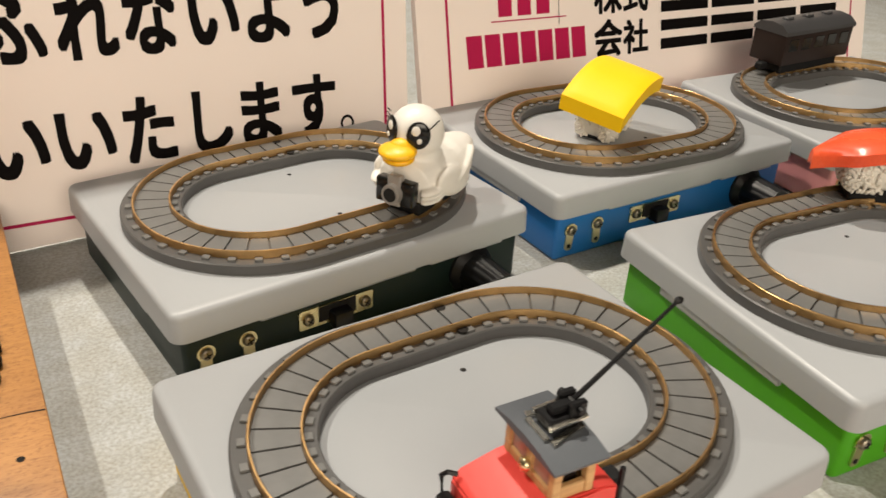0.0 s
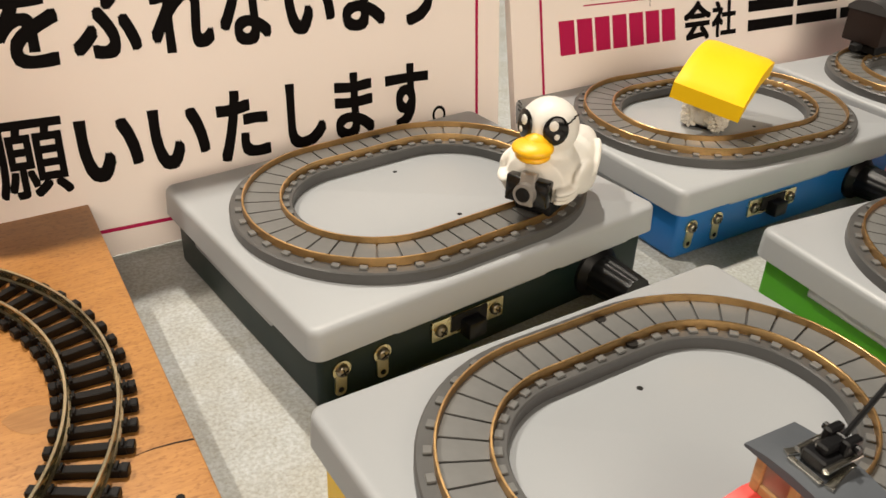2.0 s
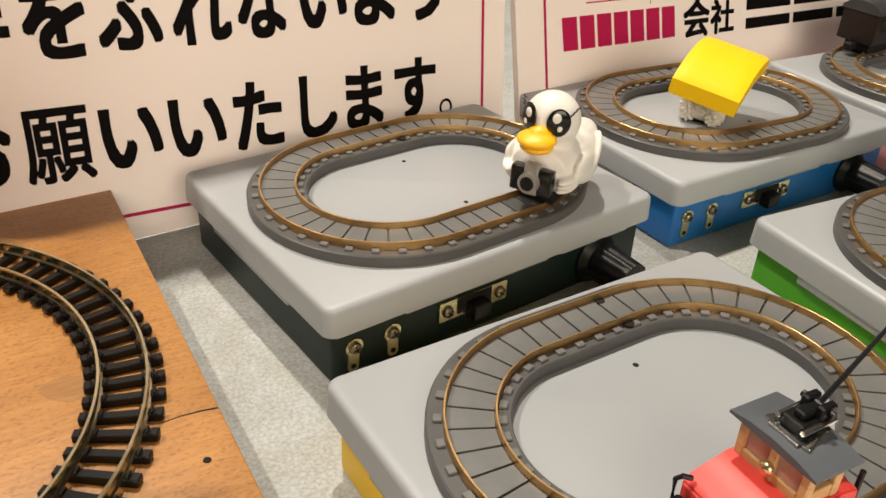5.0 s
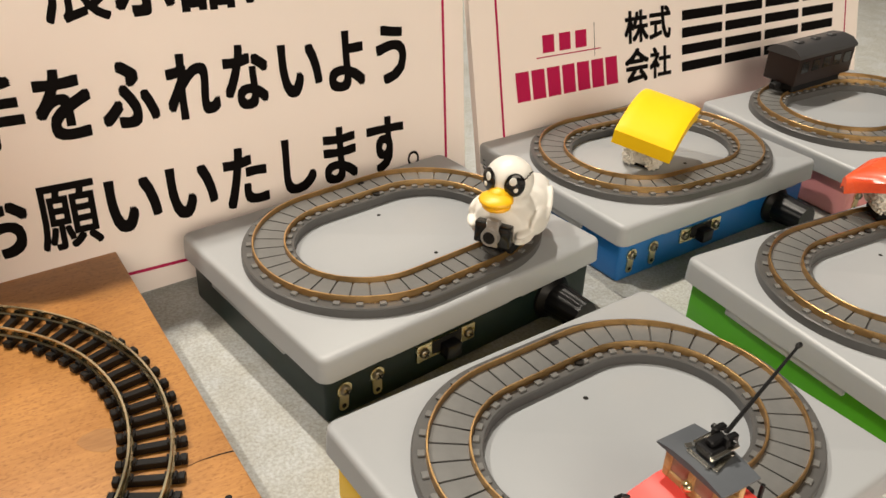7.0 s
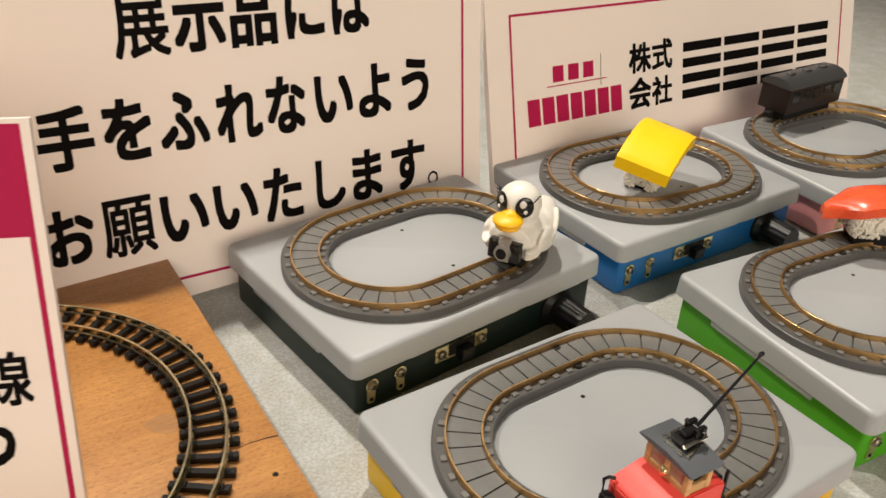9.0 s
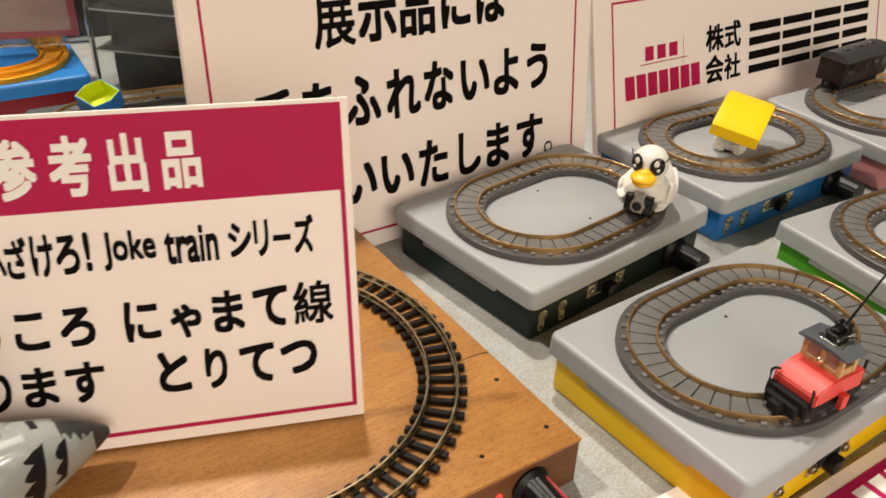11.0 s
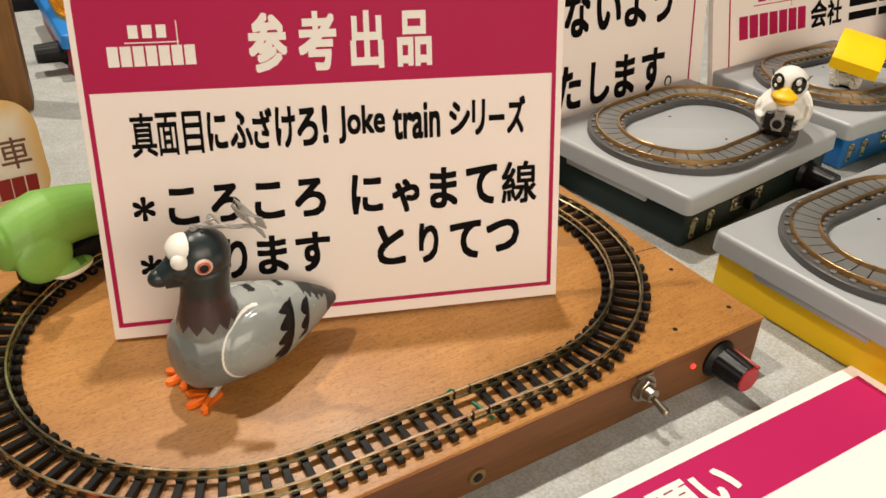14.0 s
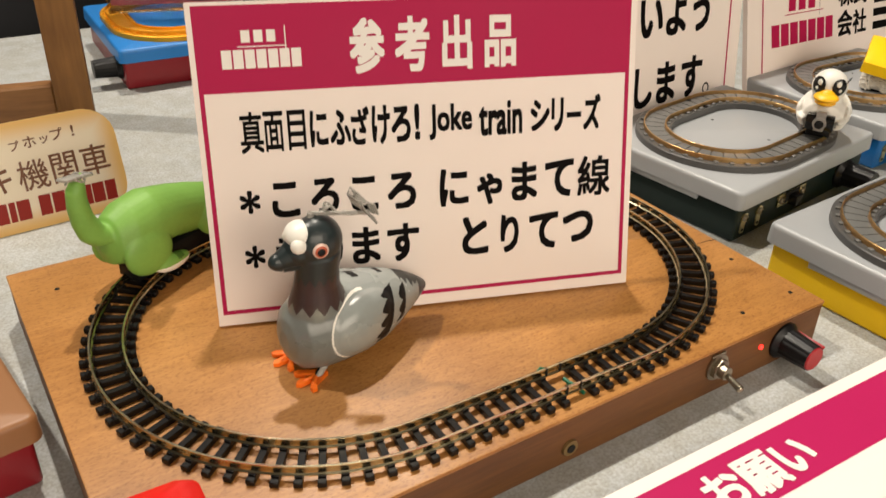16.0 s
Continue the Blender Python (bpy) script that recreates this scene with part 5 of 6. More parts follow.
def tuna_sushi():
    at = on_case("green", CASE_S + CASE_R * math.cos(radians(56)), CASE_R * math.sin(radians(56)), 0.0293, 146)
    t = thing("tuna_sushi", at, "glossy red tuna sushi toy riding the oval track", "toy sushi")
    part("rice", rice_block(0.0290, 0.0150, 0.0120, 5), None, t, "white moulded rice block", at=pose(0, 0, 0.0020))
    bm = bmesh.new()
    topping(bm, 0.0480, 0.0200, 0.0040, 0.0070, 0.0155, 0.8, 0.0020, n=28)
    part("tuna_slice", bm, M["tuna"], t, "glossy red slice")
    bm = bmesh.new()
    add_box(bm, (-0.0120, -0.0055, -0.0012), (0.0120, 0.0055, 0.0030), 0.0004, 1)
    part("truck", bm, M["dull_black"], t)


egg_sushi()
tuna_sushi()


# ---- little rail vehicles ----
def wheel_set(parent, xs, z=0.0026, r=0.0027):
    for x in xs:
        for s in (-1, 1):
            bm = bmesh.new()
            add_cone(bm, pose(x, s * 0.0047, z, -90 * s, 0, 0), r, r * 0.94, 0.0014, 18)
            part("wheel", bm, M["dull_black"], parent)


def red_locomotive():
    t = thing("toy_locomotive", on_case("yellow", -0.0075, -CASE_R, 0.0293, 180 - 4), "small red electric locomotive with a wooden cab on the track", "toy train")
    # x ahead
    bm = bmesh.new()
    prof = [(0.0162, 0.0042), (0.0162, 0.0078), (0.0146, 0.0094), (0.0075, 0.0112), (-0.0030, 0.0112), (-0.0058, 0.0104), (-0.0058, 0.0042)]
    vs = [[bm.verts.new((x, s * 0.0076, z)) for x, z in prof] for s in (-1, 1)]
    for k in range(len(prof)):
        j = (k + 1) % len(prof)
        bm.faces.new((vs[0][k], vs[0][j], vs[1][j], vs[1][k]))
    bm.faces.new(vs[0])
    bm.faces.new(vs[1][::-1])
    bmesh.ops.bevel(bm, geom=list(bm.edges), offset=0.0004, segments=2, affect="EDGES")
    part("hood", bm, M["loco_red"], t, "red sloping hood")
    # cab of posts and boards
    cx0, cx1, cy, z0, z1 = -0.0010, 0.0068, 0.0070, 0.0106, 0.0184
    for name, lo, hi in (("post", (cx1 - 0.0016, cy - 0.0016, z0), (cx1, cy, z1)), ("post", (cx1 - 0.0016, -cy, z0), (cx1, -cy + 0.0016, z1)), ("post", (cx0, cy - 0.0016, z0), (cx0 + 0.0016, cy, z1)),
                         ("post", (cx0, -cy, z0), (cx0 + 0.0016, -cy + 0.0016, z1)), ("post", (cx1 - 0.0014, -0.0008, z0), (cx1, 0.0008, z1)), ("post", (cx0, -0.0008, z0), (cx0 + 0.0014, 0.0008, z1)),
                         ("sill", (cx1 - 0.0013, -cy + 0.0016, z0), (cx1 - 0.0001, cy - 0.0016, z0 + 0.0022)), ("sill", (cx0 + 0.0001, -cy + 0.0016, z0), (cx0 + 0.0013, cy - 0.0016, z0 + 0.0022)),
                         ("side_board", (cx0 + 0.0016, cy - 0.0013, z0), (cx1 - 0.0016, cy - 0.0002, z0 + 0.0030)), ("side_board", (cx0 + 0.0016, -cy + 0.0002, z0), (cx1 - 0.0016, -cy + 0.0013, z0 + 0.0030)),
                         ("header", (cx1 - 0.0013, -cy + 0.0016, z1 - 0.0014), (cx1 - 0.0001, cy - 0.0016, z1)), ("header", (cx0 + 0.0001, -cy + 0.0016, z1 - 0.0014), (cx0 + 0.0013, cy - 0.0016, z1))):
        bm = bmesh.new()
        add_box(bm, lo, hi, 0.0002, 1)
        part(name, bm, M["cab_wood"], t)
    for x in (cx0 + 0.0006, cx1 - 0.0008):
        for s in (-1, 1):
            bm = bmesh.new()
            add_box(bm, (x - 0.0002, min(s * 0.0008, s * 0.0054), z0 + 0.0022), (x + 0.0002, max(s * 0.0008, s * 0.0054), z1 - 0.0014))
            part("window", bm, M["cab_glass"], t, "brown tinted pane", smooth=False)
    bm = bmesh.new()
    add_box(bm, (cx0 + 0.0018, -0.0050, z0), (cx1 - 0.0018, 0.0050, z0 + 0.0030), 0.0004)
    part("motor_block", bm, M["coach_brown"], t)
    bm = bmesh.new()
    add_ball(bm, (cx1 + 0.0006, 0, z0 + 0.0030), (0.0010, 0.0013, 0.0013), u=12, v=8)
    part("headlight", bm, M["brass"], t, "brass headlamp")
    # roof with a ridge
    bm = bmesh.new()
    roof = [(-0.0085, z1), (-0.0085, z1 + 0.0005), (-0.0045, z1 + 0.0013), (0.0, z1 + 0.0016), (0.0045, z1 + 0.0013), (0.0085, z1 + 0.0005), (0.0085, z1)]
    ends = [[bm.verts.new((x, y, z)) for y, z in roof] for x in (cx0 - 0.0010, cx1 + 0.0014)]
    for k in range(len(roof)):
        j = (k + 1) % len(roof)
        bm.faces.new((ends[0][k], ends[0][j], ends[1][j], ends[1][k]))
    bm.faces.new(ends[0])
    bm.faces.new(ends[1][::-1])
    part("roof", bm, M["roof_grey"], t, "slate grey roof", angle=20)
    zt = z1 + 0.0016
    xm = (cx0 + cx1) / 2
    bm = bmesh.new()
    for y, splay in ((-0.0033, -16), (0.0033, 16)):
        add_box(bm, (-0.0036, -0.0006, -0.0003), (0.0032, 0.0006, 0.0004), 0.0001, 1, turn=pose(xm - 0.0004, y * 0.85, zt, 0, 0, splay))
    for x in (-0.0036, 0.0030):
        add_box(bm, (xm + x - 0.0005, -0.0028, zt - 0.0001), (xm + x + 0.0005, 0.0028, zt + 0.0005), 0.0001, 1)
    tr = part("trolley_base", bm, M["steel"], t, "bright metal trolley base frame")
    bm = bmesh.new()
    add_box(bm, (xm - 0.0036, -0.0020, zt + 0.0004), (xm + 0.0022, 0.0020, zt + 0.0026), 0.0003, 1)
    add_box(bm, (xm - 0.0046, -0.0022, zt + 0.0022), (xm - 0.0014, -0.0008, zt + 0.0048), 0.0003, 1)
    add_box(bm, (xm - 0.0046, 0.0008, zt + 0.0022), (xm - 0.0014, 0.0022, zt + 0.0048), 0.0003, 1)
    add_box(bm, (xm - 0.0030, -0.0010, zt + 0.0026), (xm + 0.0012, 0.0010, zt + 0.0040), 0.0003, 1)
    add_rod(bm, (xm - 0.0030, -0.0030, zt + 0.0036), (xm - 0.0030, 0.0030, zt + 0.0036), 0.0006, 10)
    add_rod(bm, (xm + 0.0010, -0.0027, zt + 0.0016), (xm + 0.0010, 0.0027, zt + 0.0016), 0.0006, 10)
    part("swivel", bm, M["black"], tr, "black swivel block")
    for y in (-0.0024, 0.0024):
        bm = bmesh.new()
        add_rod(bm, (xm - 0.0044, y, zt + 0.0022), (xm + 0.0024, y, zt + 0.0018), 0.0005, 10)
        part("spring", bm, M["steel"], tr, "bright spring")
    bm = bmesh.new()
    tip = (xm - 0.0262, -0.0045, 0.0334)
    add_rod(bm, (xm - 0.0030, 0, zt + 0.0036), tip, 0.0005, 8, 0.00032)
    add_ball(bm, tip, (0.0010, 0.0006, 0.0007), u=10, v=8)
    part("trolley_pole", bm, M["black"], tr, "long black pole")
    # ends and running gear
    bm = bmesh.new()
    add_box(bm, (-0.0085, -0.0070, 0.0002), (0.0168, 0.0070, 0.0044), 0.0005, 1)
    part("underframe", bm, M["dull_black"], t)
    bm = bmesh.new()
    add_box(bm, (0.0164, -0.0074, 0.0006), (0.0192, 0.0074, 0.0058), 0.0008, 2)
    add_box(bm, (0.0190, -0.0058, 0.0000), (0.0216, 0.0058, 0.0044), 0.0010, 2)
    add_box(bm, (0.0212, -0.0022, 0.0010), (0.0248, 0.0022, 0.0046), 0.0007, 2)
    for y in (-0.0045, -0.0015, 0.0015, 0.0045):
        add_rod(bm, (0.0180, y, 0.0050), (0.0212, y * 1.1, 0.0002), 0.0008, 8)
    part("coupler", bm, M["dull_black"], t, "black coupler and buffer beam")
    bm = bmesh.new()
    add_box(bm, (-0.0130, -0.0020, 0.0012), (-0.0082, 0.0020, 0.0042), 0.0005, 1)
    part("coupler", bm, M["dull_black"], t)
    for s in (-1, 1):
        bm = bmesh.new()
        add_tube(bm, [(0.0176, s * 0.0074, 0.0040), (0.0180, s * 0.0074, 0.0092), (0.0172, s * 0.0068, 0.0100), (0.0158, s * 0.0060, 0.0096)], 0.00045, 6)
        part("handrail", bm, M["black"], t)
        bm = bmesh.new()
        add_box(bm, (0.0020, s * 0.0084 - 0.0006, 0.0002), (0.0050, s * 0.0090 + 0.0006, 0.0052), 0.0002, 1)
        part("step", bm, M["loco_red"], t, "red side step")
        bm = bmesh.new()
        add_rod(bm, (-0.0072, s * 0.0064, 0.0040), (-0.0072, s * 0.0064, 0.0125), 0.0005, 8)
        part("rear_post", bm, M["black"], t)
    wheel_set(t, (-0.0040, 0.0120))


M["cab_glass"] = material("tinted_pane", (0.58, 0.38, 0.29), 0.12, vary=0.12, scale=300, spec=0.6, trans=0.35)


def brown_coach():
    t = thing("toy_coach", on_case("pink", 0.0005, CASE_R, 0.0293, 180 + 4), "dark brown railway coach with a grey roof on the track", "toy train")
    L, w = 0.0225, 0.0085
    bm = bmesh.new()
    add_box(bm, (-L, -w, 0.0040), (L, w, 0.0170), 0.0006, 2)
    body = part("body", bm, M["coach_brown"], t)
    bm = bmesh.new()
    prof = [(-w - 0.0004, 0.0168), (-w - 0.0002, 0.0182), (-0.0055, 0.0206), (0, 0.0214), (0.0055, 0.0206), (w + 0.0002, 0.0182), (w + 0.0004, 0.0168)]
    ends = [[bm.verts.new((x, y, z)) for y, z in prof] for x in (-L - 0.0006, L + 0.0006)]
    for k in range(len(prof)):
        j = (k + 1) % len(prof)
        bm.faces.new((ends[0][k], ends[0][j], ends[1][j], ends[1][k]))
    bm.faces.new(ends[0])
    bm.faces.new(ends[1][::-1])
    roof = part("roof", bm, M["coach_roof"], t, "blue-grey curved roof", angle=40)
    for x in (-0.013, 0.0, 0.013):
        bm = bmesh.new()
        add_box(bm, (x - 0.0022, -0.0016, 0.0210), (x + 0.0022, 0.0016, 0.0222), 0.0004, 1)
        part("ventilator", bm, M["coach_roof"], roof)
    for s in (-1, 1):
        for k in range(5):
            x = -0.0168 + 0.0084 * k
            bm = bmesh.new()
            add_box(bm, (x - 0.0028, s * (w + 0.00005) - 0.0002, 0.0098), (x + 0.0028, s * (w + 0.00005) + 0.0002, 0.0150), 0.0002, 1)
            part("window", bm, M["gloss_black"], body, "dark window")
    bm = bmesh.new()
    add_box(bm, (-0.0190, -0.0062, -0.0004), (0.0190, 0.0062, 0.0042), 0.0006, 1)
    part("underframe", bm, M["dull_black"], t)
    for x in (-0.0240, 0.0240):
        bm = bmesh.new()
        add_box(bm, (x - 0.0022, -0.0018, 0.0012), (x + 0.0022, 0.0018, 0.0040), 0.0004, 1)
        part("coupler", bm, M["dull_black"], t)
    wheel_set(t, (-0.0120, 0.0120))


red_locomotive()
brown_coach()


# ---- cards lying in front ----
def flat_card(name, corner, yaw, width, depth, band, label, word=None, mirror=False):
    """A printed card flat on the table; corner: its far right corner."""
    at = pose(corner[0], corner[1], 0.0, 0, 0, math.degrees(yaw))
    t = thing(name, at, label, "sign")
    lo, hi = (0.0, width) if mirror else (-width, 0.0)
    bm = bmesh.new()
    add_box(bm, (lo, -depth, 0.0002), (hi, 0.0, 0.0022))
    part("panel", bm, M["card"], t, smooth=False)
    bars(t, [(lo + 0.0042, -0.0045 - band, hi - 0.0042, -0.0045)], M["hot_pink"], "heading_band", "bright pink heading band", 0.00235)
    e = 0.0042
    bars(t, [(lo + e, -depth + e, lo + e + 0.001, -0.0045 - band), (hi - e - 0.001, -depth + e, hi - e, -0.0045 - band), (lo + e, -depth + e - 0.001, hi - e, -depth + e)], M["hot_pink"], "border_line", "thin pink border", 0.00235)
    return t


def front_cards():
    t = flat_card("request_card", (-0.0232, 0.0900), 0.531, 0.200, 0.100, 0.0200, "white card with a bright pink heading lying on the table")
    words(t, "お願い", -0.1140, -0.0225, -0.0735, -0.0085, M["white_ink"], 0.035, z=0.0026)
    bars(t, [(-0.060, -0.0430, -0.0480, -0.0395), (-0.100, -0.0430, -0.0700, -0.0395), (-0.140, -0.0430, -0.1100, -0.0395)], M["ink"], "print_bar", z=0.0026)
    t = flat_card("price_card", (0.0100, 0.0835), 0.56, 0.090, 0.060, 0.0120, "small white card with a crimson heading beside the yellow case", mirror=True)
    bars(t, [(0.0180 + 0.0085 * k, -0.0140, 0.0240 + 0.0085 * k, -0.0075) for k in range(3)], M["white_ink"], "print_bar", z=0.0026)


front_cards()


# ---- things at the back and the side ----
def cream_card():
    at = sign_pose((-0.3321, 0.1828, 0.0), 0.60, 0.30)
    t = card_sheet("cream_card", -0.1300, 0.0, 0.0157, 0.0446, M["cream"], "cream card with rounded corners leaning on the table", "sign", at, 0.0020, 0.0125)
    for word, x0, y0, x1, y1, weight in (("プ", -0.0262, 0.0330, -0.0222, 0.0370, 0.012), ("ホ", -0.0207, 0.0332, -0.0158, 0.0378, 0.012), ("ッ", -0.0143, 0.0337, -0.0110, 0.0368, 0.012), ("プ", -0.0098, 0.0342, -0.0050, 0.0390, 0.012), ("!", -0.0016, 0.0345, -0.0005, 0.0390, 0.012),
                                         ("キ", -0.0372, 0.0170, -0.0285, 0.0284, 0.012), ("機", -0.0260, 0.0160, -0.0142, 0.0284, 0.006), ("関", -0.0128, 0.0163, -0.0026, 0.0288, 0.008), ("車", -0.0010, 0.0166, 0.0105, 0.0295, 0.008)):
        words(t, word, x0, y0, x1, y1, M["brown_ink"], weight, z=0.0004)
    for k, wide in enumerate((0.0046, 0.0050, 0.0050, 0.0050, 0.0048, 0.0044)):
        bars(t, [(-0.0212 + 0.0054 * k, 0.0049, -0.0212 + 0.0054 * k + wide, 0.0133)], M["dark_red_ink"], "print_bar", z=0.0004, slant=0.05)
    for x0, x1 in ((-0.0375, -0.0335), (-0.0328, -0.0304), (-0.0298, -0.0248), (-0.0430, -0.0382), (-0.0484, -0.0437)):
        bars(t, [(x0, 0.0048, x1, 0.0130)], M["dark_red_ink"], "print_bar", z=0.0004, slant=0.05)


def wooden_stand():
    t = thing("wooden_stand", pose(-0.3877, 0.2912, 0.0, 0, 0, 20), "brown wooden stand of posts and a cross rail behind the cards", "stand")
    bm = bmesh.new()
    add_box(bm, (0.0005, -0.0110, 0.0), (0.0185, 0.0040, 0.300), 0.0010, 2)
    part("post", bm, M["post"], t)
    bm = bmesh.new()
    add_box(bm, (-0.1500, -0.0060, 0.0005), (0.0003, 0.0040, 0.0205), 0.0010, 1)
    part("cross_rail", bm, M["post_rail"], t)
    bm = bmesh.new()
    add_box(bm, (-0.1690, -0.0110, 0.0), (-0.1502, 0.0040, 0.300), 0.0010, 2)
    part("post", bm, M["post"], t)


M["post_rail"] = wood("brown_rail_wood", (0.15, 0.064, 0.020), (0.33, 0.155, 0.05), 0.45, (6, 60, 60))


def blue_case():
    x, y, yaw = -0.3548, 0.4015, -1.062
    t = thing("train_case", pose(x, y, 0, 0, 0, math.degrees(yaw)), "dark red battery case with a sky blue lid on the table", "case", "battery cases under the toy tracks")
    body, lid = CASE["body"].copy(), CASE["lid"].copy()
    body.materials[0], lid.materials[0] = M["maroon"], M["sky_blue"]
    part("body", body, None, t, "dark red body")
    part("lid", lid, None, t, "sky blue lid")
    add_knob(t, Matrix.Translation((0.0400, -0.0401, 0.0110)) @ FRONT, cap=False)
    tie = [CASE_TIE.copy(), CASE_TIE_BEND.copy()]
    for me in tie:
        me.materials[0] = M["gold"]
    case_track(pose(x, y, 0.0243, 0, 0, math.degrees(yaw)), "amber oval toy track on the sky blue lid", M["gold"], M["gold"], tie=tie)


def brown_case():
    x, y, yaw = -0.3611, 0.0249, 0.68
    t = thing("train_case", pose(x, y, 0, 0, 0, math.degrees(yaw)), "dark red battery case with a brown lid beside the board", "case", "battery cases under the toy tracks")
    body, lid = CASE["body"].copy(), CASE["lid"].copy()
    body.materials[0], lid.materials[0] = M["maroon"], M["tan_lid"]
    part("body", body, None, t, "dark red body")
    part("lid", lid, None, t, "brown lid")


def lime_wagon():
    x, y, yaw = -0.2400, 0.3080, 0.45
    case = thing("train_case", pose(x, y, 0, 0, 0, math.degrees(yaw)), "dark battery case with a dark grey lid behind the sign", "case", "battery cases under the toy tracks")
    body = CASE["body"].copy()
    body.materials[0] = M["maroon"]
    part("body", body, None, case, "dark red body")
    lid = CASE["lid"].copy()
    lid.materials[0] = M["roof_grey"]
    part("lid", lid, None, case, "dark grey lid")
    case_track(pose(x, y, 0.0243, 0, 0, math.degrees(yaw)), "dark oval toy track behind the sign", M["bronze"], M["roadbed"])
    t = thing("lunch_box_wagon", pose(-0.2600, 0.3020, 0.0345, 0, 0, -35) @ pose(0, 0, 0, 16, 10, 0) @ Matrix.Diagonal((0.50, 0.72, 0.74, 1.0)), "open lime green box wagon with blue sides on the track", "toy wagon")
    hexa = [(-0.0140, -0.0105), (0.0140, -0.0105), (0.0185, 0), (0.0140, 0.0105), (-0.0140, 0.0105), (-0.0185, 0)]
    bm = bmesh.new()
    prism(bm, hexa, 0.0010, 0.0030)
    tray = part("tray", bm, M["lime"], t, "lime green tray", smooth=False)
    for a, b in zip(hexa, hexa[1:] + hexa[:1]):
        a, b = Vector((*a, 0)), Vector((*b, 0))
        turn = math.atan2((b - a).y, (b - a).x)
        mid = (a + b) / 2
        for name, y0, y1, mat, label in (("inner_side", 0.0, 0.0007, M["lime"], "lime green inside"), ("side", -0.0008, 0.0, M["sky_blue"], "blue side wall")):
            bm = bmesh.new()
            add_box(bm, (-(b - a).length / 2, y0, 0), ((b - a).length / 2, y1, 0.0115), 0.0001, 1)
            bmesh.ops.transform(bm, matrix=Matrix.Translation((mid.x, mid.y, 0.0012)) @ pose(0, 0, 0, 0, 0, math.degrees(turn)), verts=bm.verts)
            part(name, bm, mat, tray, label)


def acrylic_holder():
    at = sign_pose((-0.3884, 0.3928, 0.0294), 0.241, 0.06)
    t = thing("card_holder", at, "clear acrylic stand with a pink information card", "card holder")
    wide = 0.0875
    bm = bmesh.new()
    add_box(bm, (0.0, 0.0, 0.0), (wide, 0.1250, 0.0016), 0.0003, 1)
    part("sheet", bm, M["acrylic"], t, "clear acrylic sheet")
    bm = bmesh.new()
    add_box(bm, (0.0, 0.0, -0.0300), (wide, 0.0016, -0.0002), 0.0003, 1)
    part("foot", bm, M["acrylic"], t, "clear acrylic foot")
    bm = bmesh.new()
    add_box(bm, (0.0020, 0.0045, -0.0020), (wide - 0.0050, 0.1200, -0.0010))
    card = part("card", bm, M["pink_card"], t, "pink printed card", smooth=False)
    bm = bmesh.new()
    add_box(bm, (0.0062, 0.0085, -0.0010), (wide - 0.0092, 0.1150, -0.0007))
    part("field", bm, M["card_field"], card, "pale printed field", smooth=False)
    for k in range(22):
        bars(card, [(0.0095, 0.0120 + 0.0046 * k, wide - 0.0180 + 0.0060 * ((k * 7) % 3 - 1), 0.0136 + 0.0046 * k)], M["grey_print"], "print_bar", z=-0.0005)


M["pink_card"] = material("pink_print_card", (0.50, 0.10, 0.16), 0.5, vary=0.05)
M["card_field"] = material("pale_pink_field", (0.50, 0.35, 0.32), 0.5, vary=0.04)


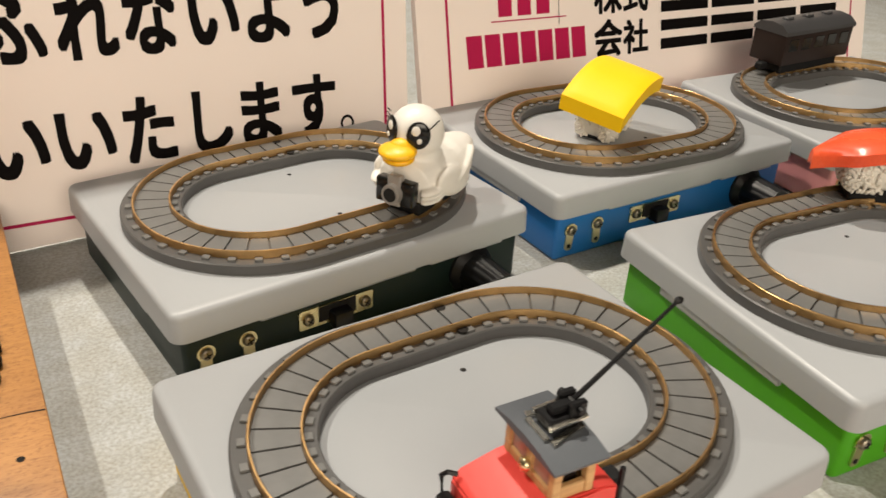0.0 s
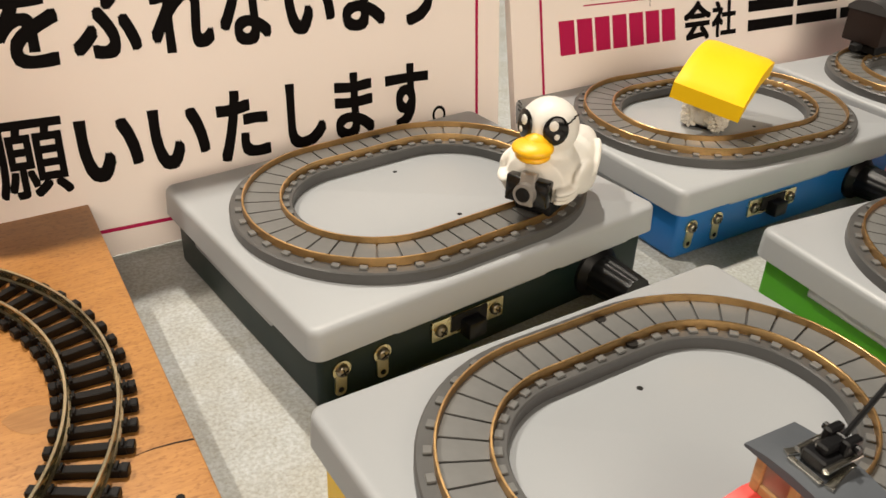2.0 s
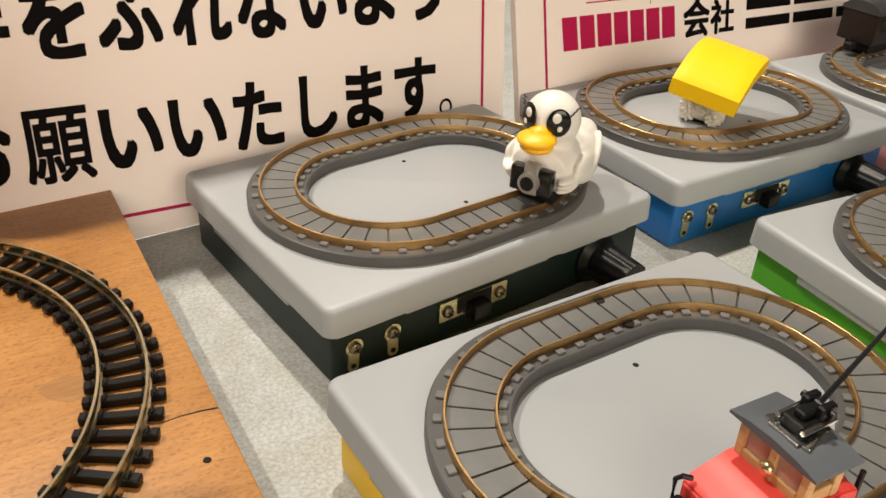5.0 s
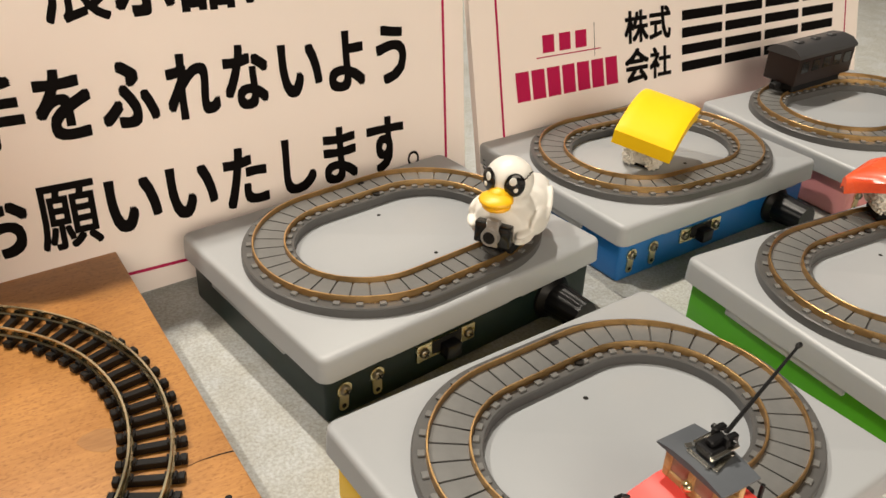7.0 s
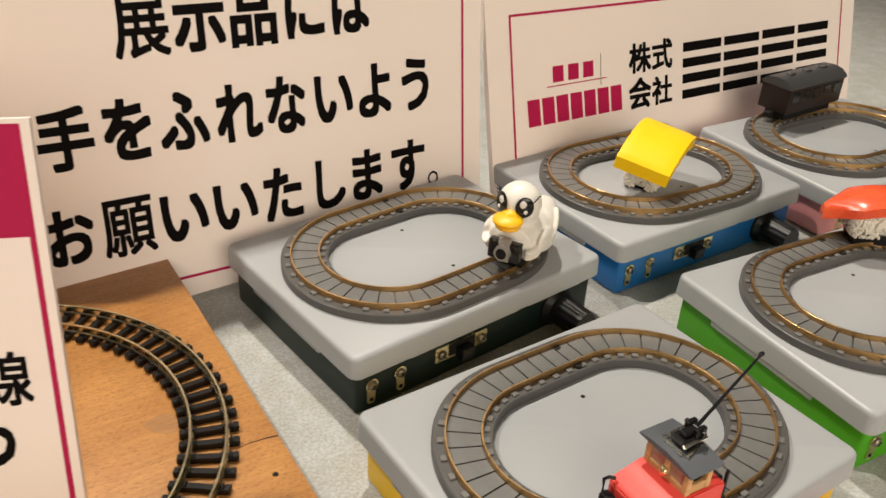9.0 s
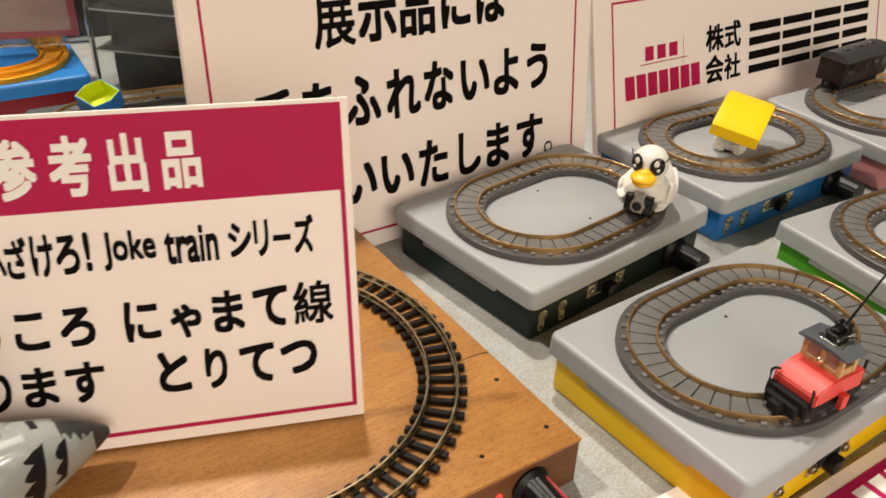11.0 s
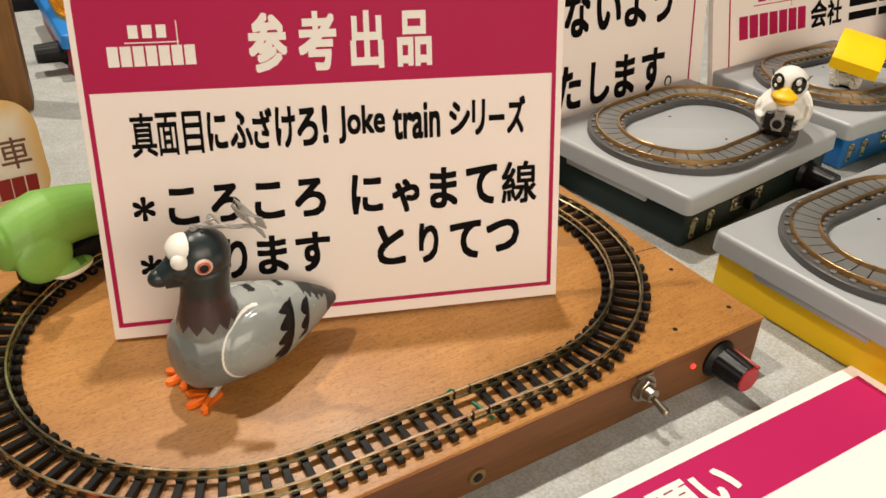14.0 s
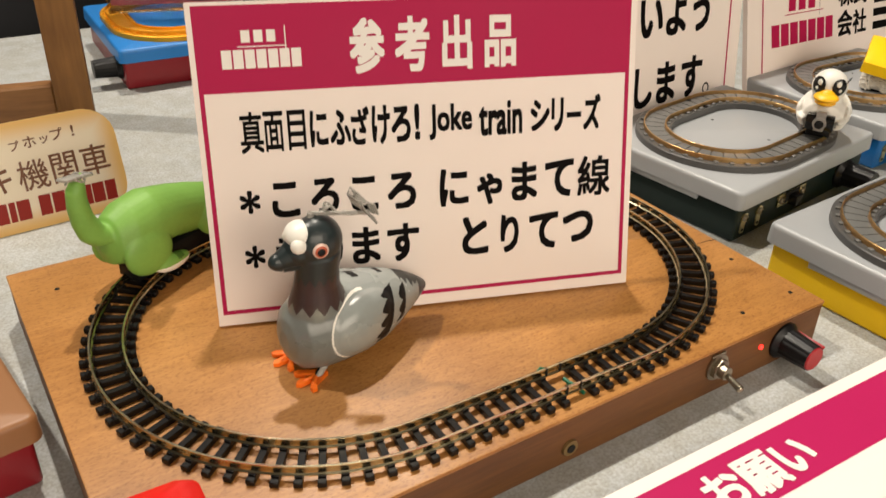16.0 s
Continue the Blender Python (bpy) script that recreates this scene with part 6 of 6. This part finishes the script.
def clear_boxes():
    t = thing("display_shelf", pose(-0.2807, 0.3625, 0, 0, 0, -11.7), "clear plastic shelf of dark boxed models at the back", "shelf")
    levels = (0.0012, 0.0178, 0.0433, 0.0655, 0.0890)
    for z0, z1 in zip(levels, levels[1:]):
        bm = bmesh.new()
        add_box(bm, (0.0060, 0.0060, z0 + 0.0010), (0.0700, 0.0500, z1 - 0.0012), 0.0010, 1)
        part("box", bm, M["dark_box"], t, "dark boxed model")
        bm = bmesh.new()
        add_box(bm, (0.0000, 0.0000, z1 - 0.0006), (0.0740, 0.0540, z1 + 0.0006), 0.0003, 1)
        part("shelf_plate", bm, M["shelf_edge"], t, "clear shelf plate")
        # pale strip paints the white highlight along the clear plate's front edge
        bm = bmesh.new()
        add_box(bm, (0.0002, -0.0005, z1 - 0.0004), (0.0738, -0.0001, z1 + 0.0004))
        part("highlight_strip", bm, M["edge_highlight"], t, "pale strip, painted highlight of the cut edge")
    for x in (-0.0010, 0.0740):
        bm = bmesh.new()
        add_box(bm, (x - 0.0012, 0.0000, 0.0), (x + 0.0012, 0.0540, 0.0950), 0.0003, 1)
        part("side_sheet", bm, M["acrylic"], t, "clear side sheet")
    bm = bmesh.new()
    add_box(bm, (-0.0022, -0.0022, 0.0), (0.0752, -0.0006, 0.0950), 0.0003, 1)
    part("front_sheet", bm, M["acrylic"], t, "clear front sheet")


M["dark_box"] = material("dark_packaging", (0.012, 0.013, 0.014), 0.4, vary=0.35, scale=35, tint=(0.05, 0.05, 0.045))
M["edge_highlight"] = material("painted_edge_highlight", (0.62, 0.62, 0.60), 0.2, vary=0.15, scale=200)
M["shelf_edge"] = material("frosted_edge", (0.16, 0.16, 0.155), 0.14, vary=0.1)


def red_toy():
    t = thing("red_toy", pose(-0.2535, -0.0100, 0, 0, 0, 30), "plain bright red toy block in front of the board", "toy")
    bm = bmesh.new()
    prism(bm, rounded(-0.0140, -0.0100, 0.0140, 0.0100, 0.003, 4), 0.0, 0.0240)
    part("base", bm, M["ball"], t, angle=30)
    bm = bmesh.new()
    rings = [[bm.verts.new((x * k, y * k, z)) for x, y in rounded(-0.0140, -0.0100, 0.0140, 0.0100, 0.003, 4)] for k, z in ((1, 0.0240), (0.75, 0.0275), (0.3, 0.0292))]
    for a, b in zip(rings, rings[1:]):
        for i in range(len(a)):
            bm.faces.new((a[i], a[(i + 1) % len(a)], b[(i + 1) % len(a)], b[i]))
    bm.faces.new(rings[-1])
    bm.faces.new(rings[0][::-1])
    part("cap", bm, M["ball"], t, angle=30)


cream_card()
wooden_stand()
blue_case()
brown_case()
lime_wagon()
acrylic_holder()
clear_boxes()
red_toy()
